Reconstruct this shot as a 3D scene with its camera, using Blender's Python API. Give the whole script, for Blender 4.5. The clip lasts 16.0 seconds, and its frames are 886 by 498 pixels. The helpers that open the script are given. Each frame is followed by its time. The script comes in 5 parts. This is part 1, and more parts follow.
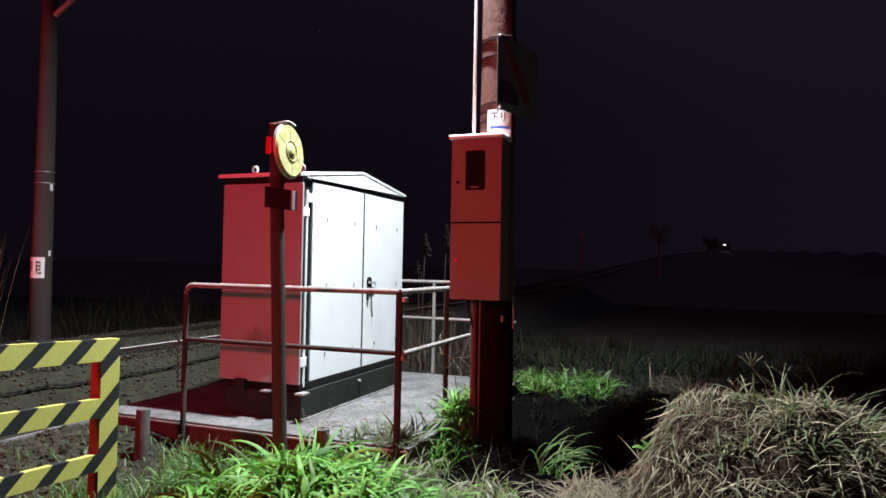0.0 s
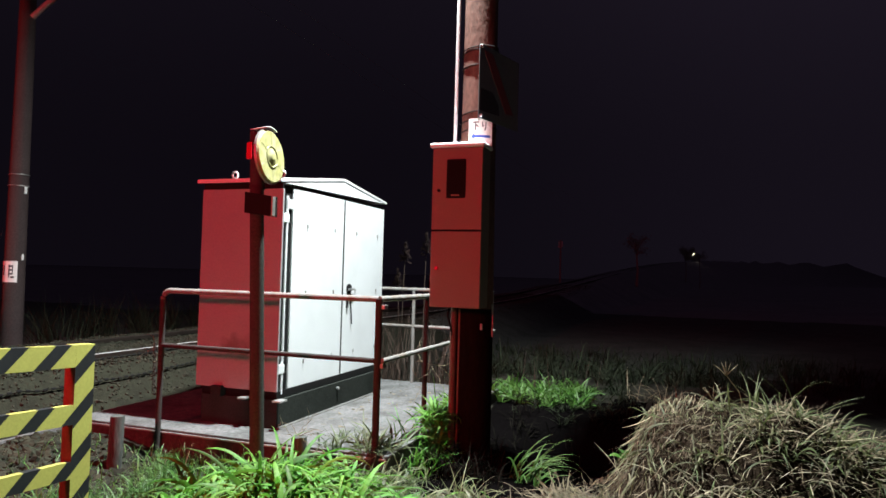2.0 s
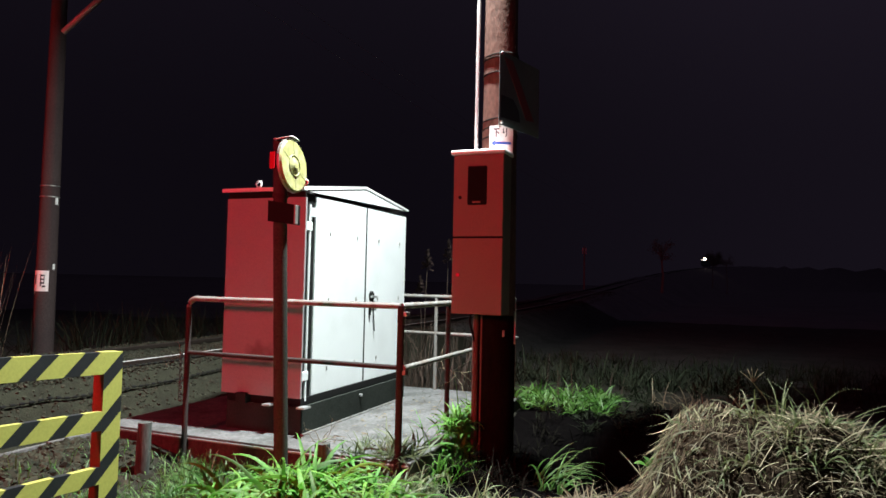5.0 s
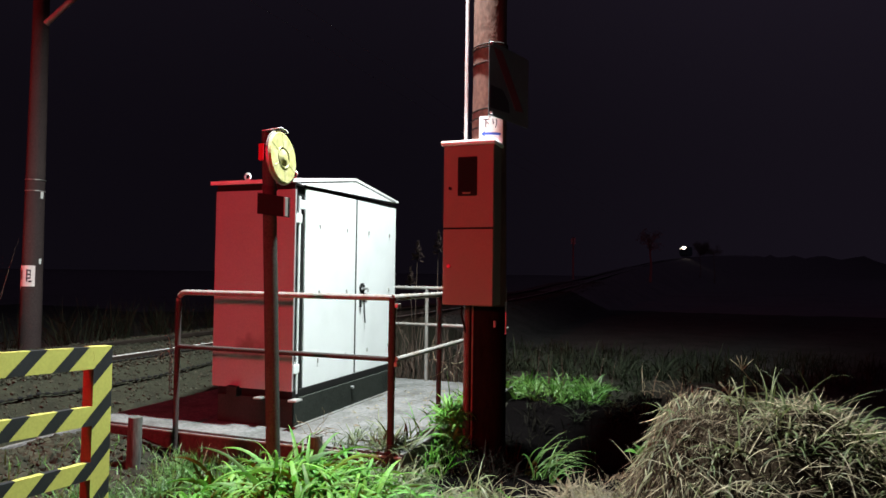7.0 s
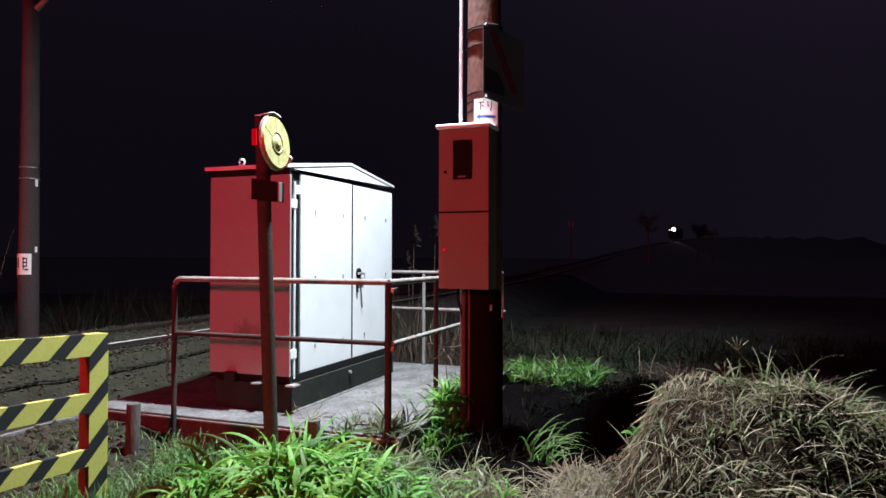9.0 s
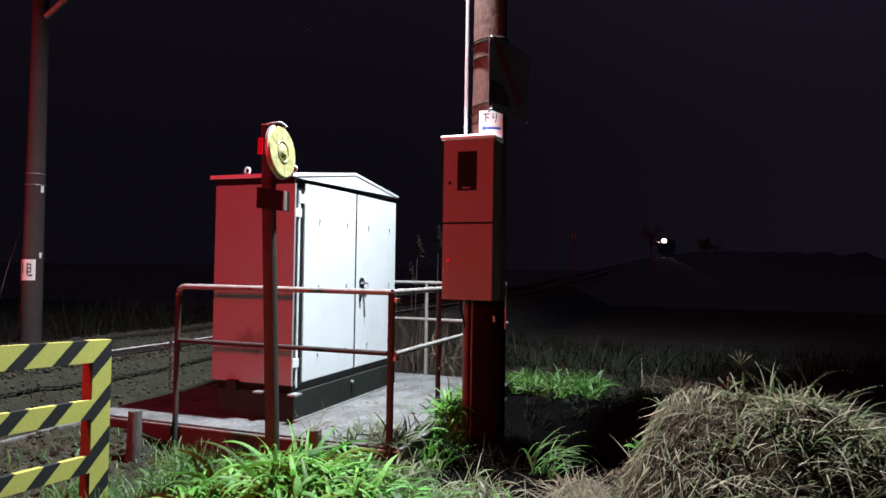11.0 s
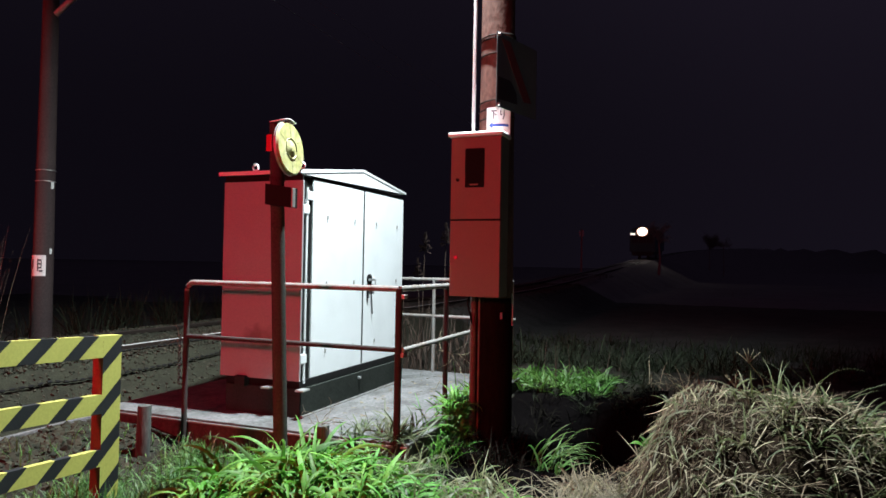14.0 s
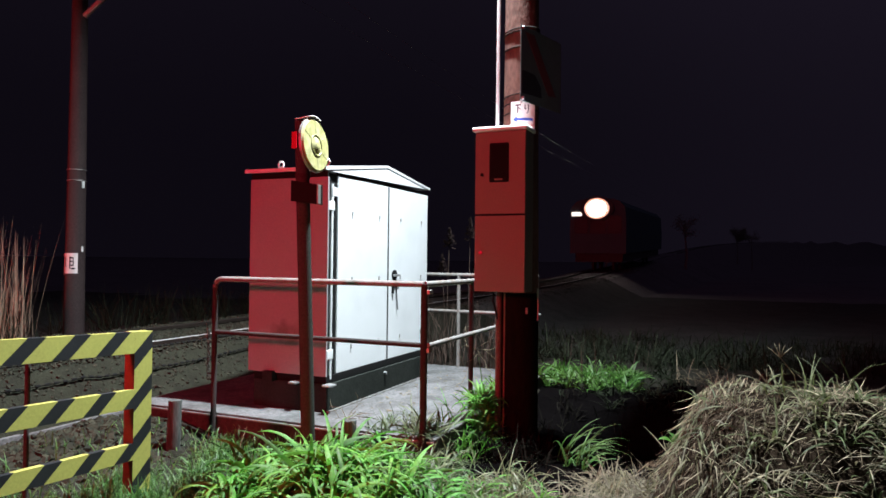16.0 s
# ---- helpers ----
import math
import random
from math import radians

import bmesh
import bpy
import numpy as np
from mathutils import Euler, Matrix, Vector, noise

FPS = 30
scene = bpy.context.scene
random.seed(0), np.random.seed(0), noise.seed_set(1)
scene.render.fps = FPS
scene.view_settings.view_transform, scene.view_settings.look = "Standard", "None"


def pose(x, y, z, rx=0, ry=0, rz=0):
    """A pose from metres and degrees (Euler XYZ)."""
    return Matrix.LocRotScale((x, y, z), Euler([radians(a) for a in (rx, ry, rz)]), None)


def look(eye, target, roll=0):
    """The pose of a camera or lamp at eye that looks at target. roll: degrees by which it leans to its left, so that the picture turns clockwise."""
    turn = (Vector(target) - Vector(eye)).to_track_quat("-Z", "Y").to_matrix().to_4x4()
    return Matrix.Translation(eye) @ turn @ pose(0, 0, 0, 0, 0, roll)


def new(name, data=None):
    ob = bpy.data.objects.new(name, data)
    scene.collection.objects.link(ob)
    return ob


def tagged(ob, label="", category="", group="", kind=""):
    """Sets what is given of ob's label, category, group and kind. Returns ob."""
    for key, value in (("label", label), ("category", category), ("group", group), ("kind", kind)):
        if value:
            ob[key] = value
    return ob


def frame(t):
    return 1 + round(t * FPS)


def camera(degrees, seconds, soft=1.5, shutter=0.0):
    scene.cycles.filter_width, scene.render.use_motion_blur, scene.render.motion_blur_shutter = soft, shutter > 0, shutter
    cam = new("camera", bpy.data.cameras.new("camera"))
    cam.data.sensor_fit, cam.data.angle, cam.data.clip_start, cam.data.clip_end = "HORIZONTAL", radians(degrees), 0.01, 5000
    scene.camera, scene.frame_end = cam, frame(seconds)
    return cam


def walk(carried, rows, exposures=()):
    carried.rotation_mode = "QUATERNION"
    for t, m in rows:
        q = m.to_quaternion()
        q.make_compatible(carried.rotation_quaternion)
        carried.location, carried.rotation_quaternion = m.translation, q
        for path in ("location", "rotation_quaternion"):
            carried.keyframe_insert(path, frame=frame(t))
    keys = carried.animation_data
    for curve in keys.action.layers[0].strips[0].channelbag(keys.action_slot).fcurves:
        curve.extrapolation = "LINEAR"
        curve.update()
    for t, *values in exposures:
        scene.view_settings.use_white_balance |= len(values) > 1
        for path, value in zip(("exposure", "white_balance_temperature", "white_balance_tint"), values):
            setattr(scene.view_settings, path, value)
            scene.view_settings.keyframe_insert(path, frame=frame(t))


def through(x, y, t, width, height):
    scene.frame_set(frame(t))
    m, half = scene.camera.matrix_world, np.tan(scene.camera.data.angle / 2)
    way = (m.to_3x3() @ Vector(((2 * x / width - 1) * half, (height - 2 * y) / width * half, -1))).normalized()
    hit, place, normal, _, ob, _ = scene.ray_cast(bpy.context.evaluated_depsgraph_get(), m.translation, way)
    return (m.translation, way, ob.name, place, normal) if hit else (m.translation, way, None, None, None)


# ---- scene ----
cam = camera(67.0, 16.0, 1.6)
PATH = [
    (0.0, pose(-0.019, 0.001, 1.531, 91.49, -1.01, 20.92)),
    (0.5, pose(-0.022, 0.008, 1.529, 91.78, -0.81, 20.30)),
    (1.0, pose(-0.018, -0.009, 1.532, 92.69, -1.46, 18.75)),
    (1.5, pose(-0.017, -0.016, 1.532, 92.65, -1.59, 18.93)),
    (2.0, pose(-0.017, -0.011, 1.530, 92.20, -1.53, 19.19)),
    (2.5, pose(-0.017, -0.005, 1.530, 92.09, -1.16, 19.52)),
    (3.0, pose(-0.012, -0.001, 1.534, 92.49, -1.06, 19.55)),
    (3.5, pose(-0.005, -0.005, 1.531, 92.65, -1.14, 20.12)),
    (4.0, pose(-0.002, -0.015, 1.535, 92.49, -1.26, 20.33)),
    (4.5, pose(-0.001, -0.017, 1.529, 92.82, -1.28, 21.28)),
    (7.0, pose(-0.015, -0.016, 1.524, 92.07, -0.72, 20.27)),
    (7.5, pose(-0.006, -0.018, 1.521, 91.85, -0.71, 20.30)),
    (8.0, pose(-0.005, -0.009, 1.523, 91.39, -0.35, 20.33)),
    (8.5, pose(-0.001, -0.001, 1.523, 90.75, -0.18, 20.12)),
    (9.0, pose(-0.000, -0.000, 1.523, 90.72, -0.17, 20.14)),
    (11.5, pose(-0.006, -0.015, 1.522, 91.82, -1.04, 20.40)),
    (12.0, pose(-0.005, -0.019, 1.524, 91.85, -1.21, 20.46)),
    (12.5, pose(-0.007, -0.018, 1.523, 91.69, -1.35, 20.55)),
    (13.0, pose(-0.005, -0.015, 1.526, 91.36, -1.06, 20.43)),
    (13.5, pose(-0.006, -0.017, 1.528, 91.47, -1.08, 20.48)),
    (14.0, pose(-0.004, -0.019, 1.522, 91.35, -0.99, 20.96)),
    (14.5, pose(-0.006, -0.024, 1.525, 91.03, -0.85, 21.30)),
    (15.0, pose(-0.004, -0.020, 1.524, 90.99, -0.66, 21.50)),
    (15.5, pose(-0.007, -0.022, 1.521, 91.15, -0.86, 22.21)),
    (16.0, pose(-0.014, -0.019, 1.521, 90.93, -0.64, 22.99)),
]
# the white balance drifts between a greenish and a purplish night
TINTS = [(0.0, 0.0, 6350, 8), (1.0, 0.0, 6200, 8), (2.0, 0.06, 6600, 3), (3.0, 0.06, 6450, -1), (4.0, 0.06, 6500, -3), (4.6, 0.05, 6600, 0), (7.0, 0.06, 6650, -1),
         (7.5, 0.05, 6500, -4), (8.0, 0.02, 6350, 2), (8.6, 0.0, 6200, 9), (11.5, 0.0, 6150, 5), (12.5, 0.03, 6250, -2), (13.2, 0.0, 6250, 1), (14.0, 0.0, 6250, 1),
         (14.5, 0.0, 6200, 9), (15.4, 0.0, 6200, 10), (16.0, 0.0, 6200, 5)]
walk(cam, PATH, TINTS)

# ---- light: night sky, one white lamp on the utility pole, red crossing signals ----
world = bpy.data.worlds.new("night_sky")
scene.world = world
world.use_nodes = True
wbg = world.node_tree.nodes["Background"]
SKY, SKY_STRENGTH, ZENITH = (0.46, 0.33, 0.62, 1), 0.0090, 3.4
wbg.inputs["Color"].default_value = SKY
wbg.inputs["Strength"].default_value = SKY_STRENGTH

LAMP = (-1.92, 4.80, 6.45)      # street lamp head on its short arm
SIGNAL_A = (-3.60, -2.80, 2.90)  # crossing signal on this side of the track
SIGNAL_B = (-11.40, -0.90, 2.60)  # crossing signal on the far side


def lamp(name, kind, m, color, watts, size):
    data = bpy.data.lights.new(name, kind)
    data.color, data.energy = color, watts
    if kind == "AREA":
        data.shape, data.size = "DISK", size
    else:
        data.shadow_soft_size = size
    ob = new(name, data)
    ob.matrix_world = m
    return ob


street = lamp("street_lamp_light", "AREA", look(LAMP, (LAMP[0] - 0.08, LAMP[1] - 0.10, LAMP[2] - 1)), (0.91, 0.95, 1.0), 1180, 0.15)
street.data.spread = radians(156)
beam = lamp("signal_light", "SPOT", look(SIGNAL_A, (-2.95, 4.80, 1.15)), (1.0, 0.025, 0.06), 1580, 0.40)
beam.data.spot_size, beam.data.spot_blend = radians(46), 0.5
far_beam = lamp("signal_light", "SPOT", look(SIGNAL_B, (-9.4, 7.0, 2.2)), (1.0, 0.05, 0.06), 2000, 0.10)
far_beam.data.spot_size, far_beam.data.spot_blend = radians(56), 0.6


# ---- materials ----
def material(name, base, rough=0.7, metal=0.0, spots=None, amount=0.35, fine=60.0, coarse=6.0, bump=0.15, random_tint=0.0, emit=0.0,
             stretch=(1, 1, 1), island=0.0):
    m = bpy.data.materials.new(name)
    m.use_nodes = True
    nt = m.node_tree
    n, l = nt.nodes, nt.links
    b = n["Principled BSDF"]
    b.inputs["Roughness"].default_value, b.inputs["Metallic"].default_value = rough, metal
    b.inputs["Specular IOR Level"].default_value = 0.5 if rough < 0.8 else 0.2 if rough < 1 else 0.0
    tc = n.new("ShaderNodeTexCoord")
    mp = n.new("ShaderNodeMapping")
    mp.inputs["Scale"].default_value = stretch
    l.new(tc.outputs["Object"], mp.inputs["Vector"])
    big, small = n.new("ShaderNodeTexNoise"), n.new("ShaderNodeTexNoise")
    big.inputs["Scale"].default_value, small.inputs["Scale"].default_value = coarse, fine
    big.inputs["Detail"].default_value, small.inputs["Detail"].default_value = 5, 3
    for x in (big, small):
        l.new(mp.outputs["Vector"], x.inputs["Vector"])
    ramp = n.new("ShaderNodeValToRGB")
    ramp.color_ramp.elements[0].position, ramp.color_ramp.elements[1].position = 0.42, 0.68
    l.new(big.outputs["Fac"], ramp.inputs["Fac"])
    mul = n.new("ShaderNodeMath")
    mul.operation = "MULTIPLY"
    mul.inputs[1].default_value = amount
    l.new(ramp.outputs["Color"], mul.inputs[0])
    mix = n.new("ShaderNodeMixRGB")
    mix.inputs[1].default_value = (*base, 1)
    mix.inputs[2].default_value = (*(spots or tuple(c * 0.55 for c in base)), 1)
    l.new(mul.outputs[0], mix.inputs[0])
    grain = n.new("ShaderNodeMixRGB")
    grain.blend_type = "OVERLAY"
    grain.inputs[0].default_value = min(1.0, amount)
    l.new(mix.outputs[0], grain.inputs[1])
    l.new(small.outputs["Fac"], grain.inputs[2])
    out = grain.outputs[0]
    for source, strength in (("obj", random_tint), ("isl", island)):
        if strength:
            info = n.new("ShaderNodeObjectInfo" if source == "obj" else "ShaderNodeNewGeometry")
            rng = n.new("ShaderNodeMapRange")
            rng.inputs["To Min"].default_value, rng.inputs["To Max"].default_value = 1 - strength, 1 + strength
            l.new(info.outputs["Random" if source == "obj" else "Random Per Island"], rng.inputs["Value"])
            hsv = n.new("ShaderNodeHueSaturation")
            l.new(rng.outputs[0], hsv.inputs["Value"])
            l.new(out, hsv.inputs["Color"])
            out = hsv.outputs[0]
    l.new(out, b.inputs["Base Color"])
    if bump:
        bp = n.new("ShaderNodeBump")
        bp.inputs["Strength"].default_value, bp.inputs["Distance"].default_value = bump, 0.01
        l.new(small.outputs["Fac"], bp.inputs["Height"])
        l.new(bp.outputs[0], b.inputs["Normal"])
    if emit:
        b.inputs["Emission Color"].default_value = (*base, 1)
        b.inputs["Emission Strength"].default_value = emit
    return m


def leaf_material(name, base, spots, through=0.35, rough=0.5):
    m = material(name, base, rough=rough, spots=spots, amount=0.6, fine=40, coarse=3.0, bump=0.05, island=0.45)
    b = m.node_tree.nodes["Principled BSDF"]
    tr, mx = m.node_tree.nodes.new("ShaderNodeBsdfTranslucent"), m.node_tree.nodes.new("ShaderNodeMixShader")
    m.node_tree.links.new(b.inputs["Base Color"].links[0].from_socket, tr.inputs["Color"])
    mx.inputs[0].default_value = through
    m.node_tree.links.new(b.outputs[0], mx.inputs[1])
    m.node_tree.links.new(tr.outputs[0], mx.inputs[2])
    m.node_tree.links.new(mx.outputs[0], m.node_tree.nodes["Material Output"].inputs["Surface"])
    return m


def glow_material(name, color, strength):
    m = bpy.data.materials.new(name)
    m.use_nodes = True
    b = m.node_tree.nodes["Principled BSDF"]
    b.inputs["Base Color"].default_value = (*[min(0.9, c) for c in color], 1)
    b.inputs["Emission Color"].default_value = (*color, 1)
    b.inputs["Emission Strength"].default_value = strength
    b.inputs["Roughness"].default_value = 0.25
    return m


SOIL = material("soil", (0.022, 0.020, 0.014), 0.95, spots=(0.014, 0.0125, 0.009), amount=0.7, fine=25, coarse=1.2, bump=0.7)
# heap ground, with the shade between the straws in its dark colour
THATCH = material("shade_dark_thatch", (0.024, 0.017, 0.012), 1.0, spots=(0.010, 0.007, 0.005), amount=0.8, fine=60, coarse=7, bump=0.6)
GRAVEL = material("fine_olive_gravel", (0.023, 0.024, 0.015), 0.95, spots=(0.015, 0.0145, 0.0095), amount=0.9, fine=70, coarse=7, bump=1.0)
# shade beside the pole, put into a near-black ground colour
SHADE_GROUND = material("shade_black_ground", (0.0032, 0.0027, 0.0028), 1.0, amount=0.4, fine=25, coarse=2.0, bump=0.3)
# far ground paled: haze towards the horizon is put into the colour
HAZE_FIELD = material("haze_pale_field", (0.19, 0.17, 0.175), 0.85, amount=0.4, fine=3.0, coarse=0.3, bump=0.12)
# nearer field darkened in colour against the lamp's reach
DIMMED_FIELD = material("dimmed_near_field", (0.06, 0.056, 0.052), 0.95, spots=(0.036, 0.034, 0.03), amount=0.8, fine=14, coarse=1.3, bump=0.6)
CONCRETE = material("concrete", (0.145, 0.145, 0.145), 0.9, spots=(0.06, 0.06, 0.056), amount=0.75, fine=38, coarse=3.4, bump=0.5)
CONCRETE_SIDE = material("dark_concrete_side", (0.075, 0.066, 0.06), 0.95, spots=(0.04, 0.036, 0.032), amount=0.6, fine=40, coarse=2.2, bump=0.4)
PAINT_WHITE = material("cream_white_paint", (0.84, 0.87, 0.88), 0.55, spots=(0.60, 0.62, 0.62), amount=0.25, fine=120, coarse=2.5, bump=0.03)
# door paint darkened: the side panel's shade is put into the colour
PAINT_SHADED = material("shaded_smudged_paint", (0.33, 0.34, 0.345), 0.6, spots=(0.27, 0.28, 0.28), amount=0.25, fine=120, coarse=2.5, bump=0.03)


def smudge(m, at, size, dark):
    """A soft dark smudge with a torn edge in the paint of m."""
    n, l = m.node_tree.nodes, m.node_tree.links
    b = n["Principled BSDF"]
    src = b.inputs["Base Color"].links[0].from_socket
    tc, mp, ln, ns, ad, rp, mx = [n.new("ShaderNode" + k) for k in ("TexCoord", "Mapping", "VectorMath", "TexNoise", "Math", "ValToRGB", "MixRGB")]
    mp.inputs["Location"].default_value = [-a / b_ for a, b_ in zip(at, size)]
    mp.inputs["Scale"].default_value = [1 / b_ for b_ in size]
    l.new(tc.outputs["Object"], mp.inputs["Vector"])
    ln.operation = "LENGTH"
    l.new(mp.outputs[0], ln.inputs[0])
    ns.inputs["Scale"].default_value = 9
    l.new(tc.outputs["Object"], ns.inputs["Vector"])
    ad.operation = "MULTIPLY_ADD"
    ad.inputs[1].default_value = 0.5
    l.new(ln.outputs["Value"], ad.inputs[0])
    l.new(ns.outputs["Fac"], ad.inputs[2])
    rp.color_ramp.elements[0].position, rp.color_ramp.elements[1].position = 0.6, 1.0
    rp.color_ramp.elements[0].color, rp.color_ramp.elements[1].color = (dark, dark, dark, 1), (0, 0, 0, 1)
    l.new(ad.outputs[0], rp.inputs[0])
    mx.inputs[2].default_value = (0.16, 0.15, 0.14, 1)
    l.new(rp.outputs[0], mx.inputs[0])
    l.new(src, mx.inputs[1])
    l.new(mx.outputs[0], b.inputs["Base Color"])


smudge(PAINT_SHADED, (0.01, -1.0, 0.637), (0.24, 1.0, 0.12), 0.85)
PAINT_ROOF = material("roof_paint", (0.78, 0.79, 0.80), 0.55, spots=(0.60, 0.60, 0.59), amount=0.25, fine=80, coarse=4, bump=0.04)
PLINTH = material("dark_green_grey_paint", (0.034, 0.038, 0.034), 1.0, amount=0.5, fine=70, coarse=4, bump=0.1)
DARK = material("dark_rubber", (0.008, 0.008, 0.008), 0.82, amount=0.3, bump=0.05)
STEEL = material("galvanised_steel", (0.42, 0.42, 0.41), 0.5, 0.75, spots=(0.2, 0.14, 0.1), amount=0.5, fine=90, coarse=9, bump=0.12)
BRIGHT = material("bare_metal", (0.75, 0.76, 0.76), 0.35, 0.8, amount=0.2, fine=90, coarse=8, bump=0.05)
RAIL_PAINT = material("handrail_paint", (0.22, 0.215, 0.205), 0.8, 0.0, spots=(0.15, 0.10, 0.07), amount=0.6, fine=80, coarse=11, bump=0.15)
POST_PAINT = material("dark_post_paint", (0.062, 0.066, 0.060), 1.0, 0.0, spots=(0.05, 0.042, 0.035), amount=0.5, fine=80, coarse=9, bump=0.03)
# dark copy of the handrail paint; shade on its posts is in the colour
POST_DARK = material("dark_shaded_pipe_paint", (0.046, 0.040, 0.038), 0.9, 0.0, spots=(0.045, 0.034, 0.03), amount=0.6, fine=80, coarse=11, bump=0.15)
RAIL_RUST = material("dark_rail_rust", (0.020, 0.014, 0.011), 0.9, 0.1, spots=(0.012, 0.009, 0.007), amount=0.6, fine=60, coarse=5, bump=0.4)
RAIL_DIMMED = material("dimmed_rail_top", (0.025, 0.020, 0.018), 0.8, 0.1, amount=0.3, fine=60, coarse=4, bump=0.1)
RAIL_GLINT = material("pale_glint_rail_top", (0.50, 0.50, 0.49), 0.6, 0.0, amount=0.2, fine=60, coarse=4, bump=0.05)
POLE = material("weathered_pole", (0.130, 0.066, 0.051), 0.85, spots=(0.068, 0.032, 0.025), amount=0.75, fine=35, coarse=5, bump=0.4, stretch=(1, 1, 0.5))
POLE_BUTT = material("dark_pole_butt", (0.010, 0.007, 0.006), 1.0, spots=(0.005, 0.004, 0.004), amount=0.6, fine=35, coarse=6, bump=0.4, stretch=(1, 1, 0.4))
PIPE_BROWN = material("brown_pipe_paint", (0.14, 0.085, 0.065), 0.7, spots=(0.07, 0.04, 0.03), amount=0.6, fine=60, coarse=9, bump=0.15)
# far trunks and marker pole paled: haze put into the colour
HAZE_PALE = material("haze_pale_shaft", (0.32, 0.28, 0.26), 0.9, spots=(0.22, 0.19, 0.17), amount=0.5, fine=20, coarse=3, bump=0.4)
POLE_GREY = material("grey_concrete_pole", (0.052, 0.036, 0.036), 0.9, spots=(0.070, 0.050, 0.048), amount=0.5, fine=50, coarse=3, bump=0.2)
BOX_PAINT = material("brown_paint", (0.175, 0.150, 0.112), 0.6, spots=(0.145, 0.125, 0.093), amount=0.25, fine=110, coarse=3, bump=0.05)
GLASS_DARK = material("dark_meter_window", (0.003, 0.003, 0.003), 0.8, amount=0.1, bump=0.0)
YELLOW = material("yellow_paint", (0.47, 0.45, 0.11), 0.5, spots=(0.38, 0.35, 0.085), amount=0.2, fine=70, coarse=7, bump=0.08)
# yellow boards' end faces, with the signal's red light in the colour
RED_LIT_END = material("red_lit_end", (0.22, 0.045, 0.025), 0.7, spots=(0.16, 0.033, 0.02), amount=0.4, fine=70, coarse=7, bump=0.08)
BLACK = material("black_paint", (0.009, 0.010, 0.013), 0.6, spots=(0.02, 0.021, 0.024), amount=0.4, fine=70, coarse=9, bump=0.08)
PVC = material("white_conduit", (0.60, 0.58, 0.58), 0.45, spots=(0.42, 0.39, 0.38), amount=0.3, fine=60, coarse=5, bump=0.03)
PLATE = material("white_plate", (0.80, 0.80, 0.78), 0.5, spots=(0.55, 0.52, 0.48), amount=0.3, fine=60, coarse=12, bump=0.03)
PLATE_DULL = material("dull_pale_plate", (0.30, 0.30, 0.27), 0.6, spots=(0.18, 0.17, 0.15), amount=0.4, fine=60, coarse=12, bump=0.05)
BLUE = material("blue_print", (0.03, 0.09, 0.45), 0.5, amount=0.2, bump=0.0)
INK = material("black_print", (0.02, 0.02, 0.025), 0.6, amount=0.1, bump=0.0)
SIGN_RED = material("red_print", (0.16, 0.03, 0.03), 0.5, amount=0.3, bump=0.0)
SIGN_WHITE = material("dull_sign_white", (0.12, 0.15, 0.15), 0.5, amount=0.3, bump=0.0)
REFLECT_RED = material("red_reflector", (0.55, 0.015, 0.06), 0.25, amount=0.1, bump=0.0)
LENS = material("yellow_lens", (0.45, 0.43, 0.155), 0.7, spots=(0.56, 0.53, 0.32), amount=0.6, fine=30, coarse=14, bump=0.05)
LENS_BEAD = material("yellow_bead", (0.62, 0.58, 0.26), 0.6, amount=0.2, bump=0.0)
LENS_RIB = material("dark_lens_joint", (0.34, 0.32, 0.13), 0.5, amount=0.3, bump=0.0)
GREY_STUB = material("weathered_grey_stub", (0.085, 0.09, 0.083), 0.9, spots=(0.035, 0.035, 0.032), amount=0.8, fine=30, coarse=8, bump=0.5, stretch=(3, 3, 0.4))
BALLAST = material("ballast_stone", (0.030, 0.031, 0.021), 0.9, spots=(0.036, 0.034, 0.024), amount=0.6, fine=30, coarse=4, bump=0.4, island=0.4, random_tint=0.35)
RUBBLE = material("brown_rubble", (0.033, 0.034, 0.022), 0.9, spots=(0.018, 0.017, 0.011), amount=0.6, fine=30, coarse=5, bump=0.4, island=0.45)
SLEEPER = material("old_sleeper", (0.045, 0.04, 0.034), 0.95, amount=0.6, fine=30, coarse=5, bump=0.5, random_tint=0.2)
LEAF = leaf_material("fresh_green_leaf", (0.075, 0.235, 0.026), (0.20, 0.33, 0.06), 0.36, 0.6)
GRASS = leaf_material("short_green_grass", (0.075, 0.18, 0.04), (0.16, 0.22, 0.085))
DULL = leaf_material("dull_grey_green_grass", (0.11, 0.14, 0.06), (0.24, 0.23, 0.13))
STRAW = leaf_material("dry_straw", (0.205, 0.176, 0.112), (0.075, 0.060, 0.040), 0.25, 0.75)
STRAW_GREEN = leaf_material("half_dry_grass", (0.10, 0.108, 0.048), (0.24, 0.205, 0.115), 0.3, 0.7)
REED = leaf_material("dry_reed", (0.075, 0.046, 0.033), (0.038, 0.025, 0.018), 0.25, 0.75)
PLUME = leaf_material("brown_reed_plume", (0.030, 0.018, 0.015), (0.018, 0.012, 0.010), 0.3, 0.8)
PALE_REED = leaf_material("pale_dry_reed", (0.50, 0.36, 0.26), (0.30, 0.20, 0.14), 0.3, 0.75)
PALE_STRAW = leaf_material("pale_sun_dried_straw", (0.35, 0.295, 0.20), (0.21, 0.158, 0.10), 0.2, 0.8)
DRY_BLADE = leaf_material("dry_pale_blade", (0.33, 0.285, 0.18), (0.20, 0.155, 0.09), 0.25, 0.7)
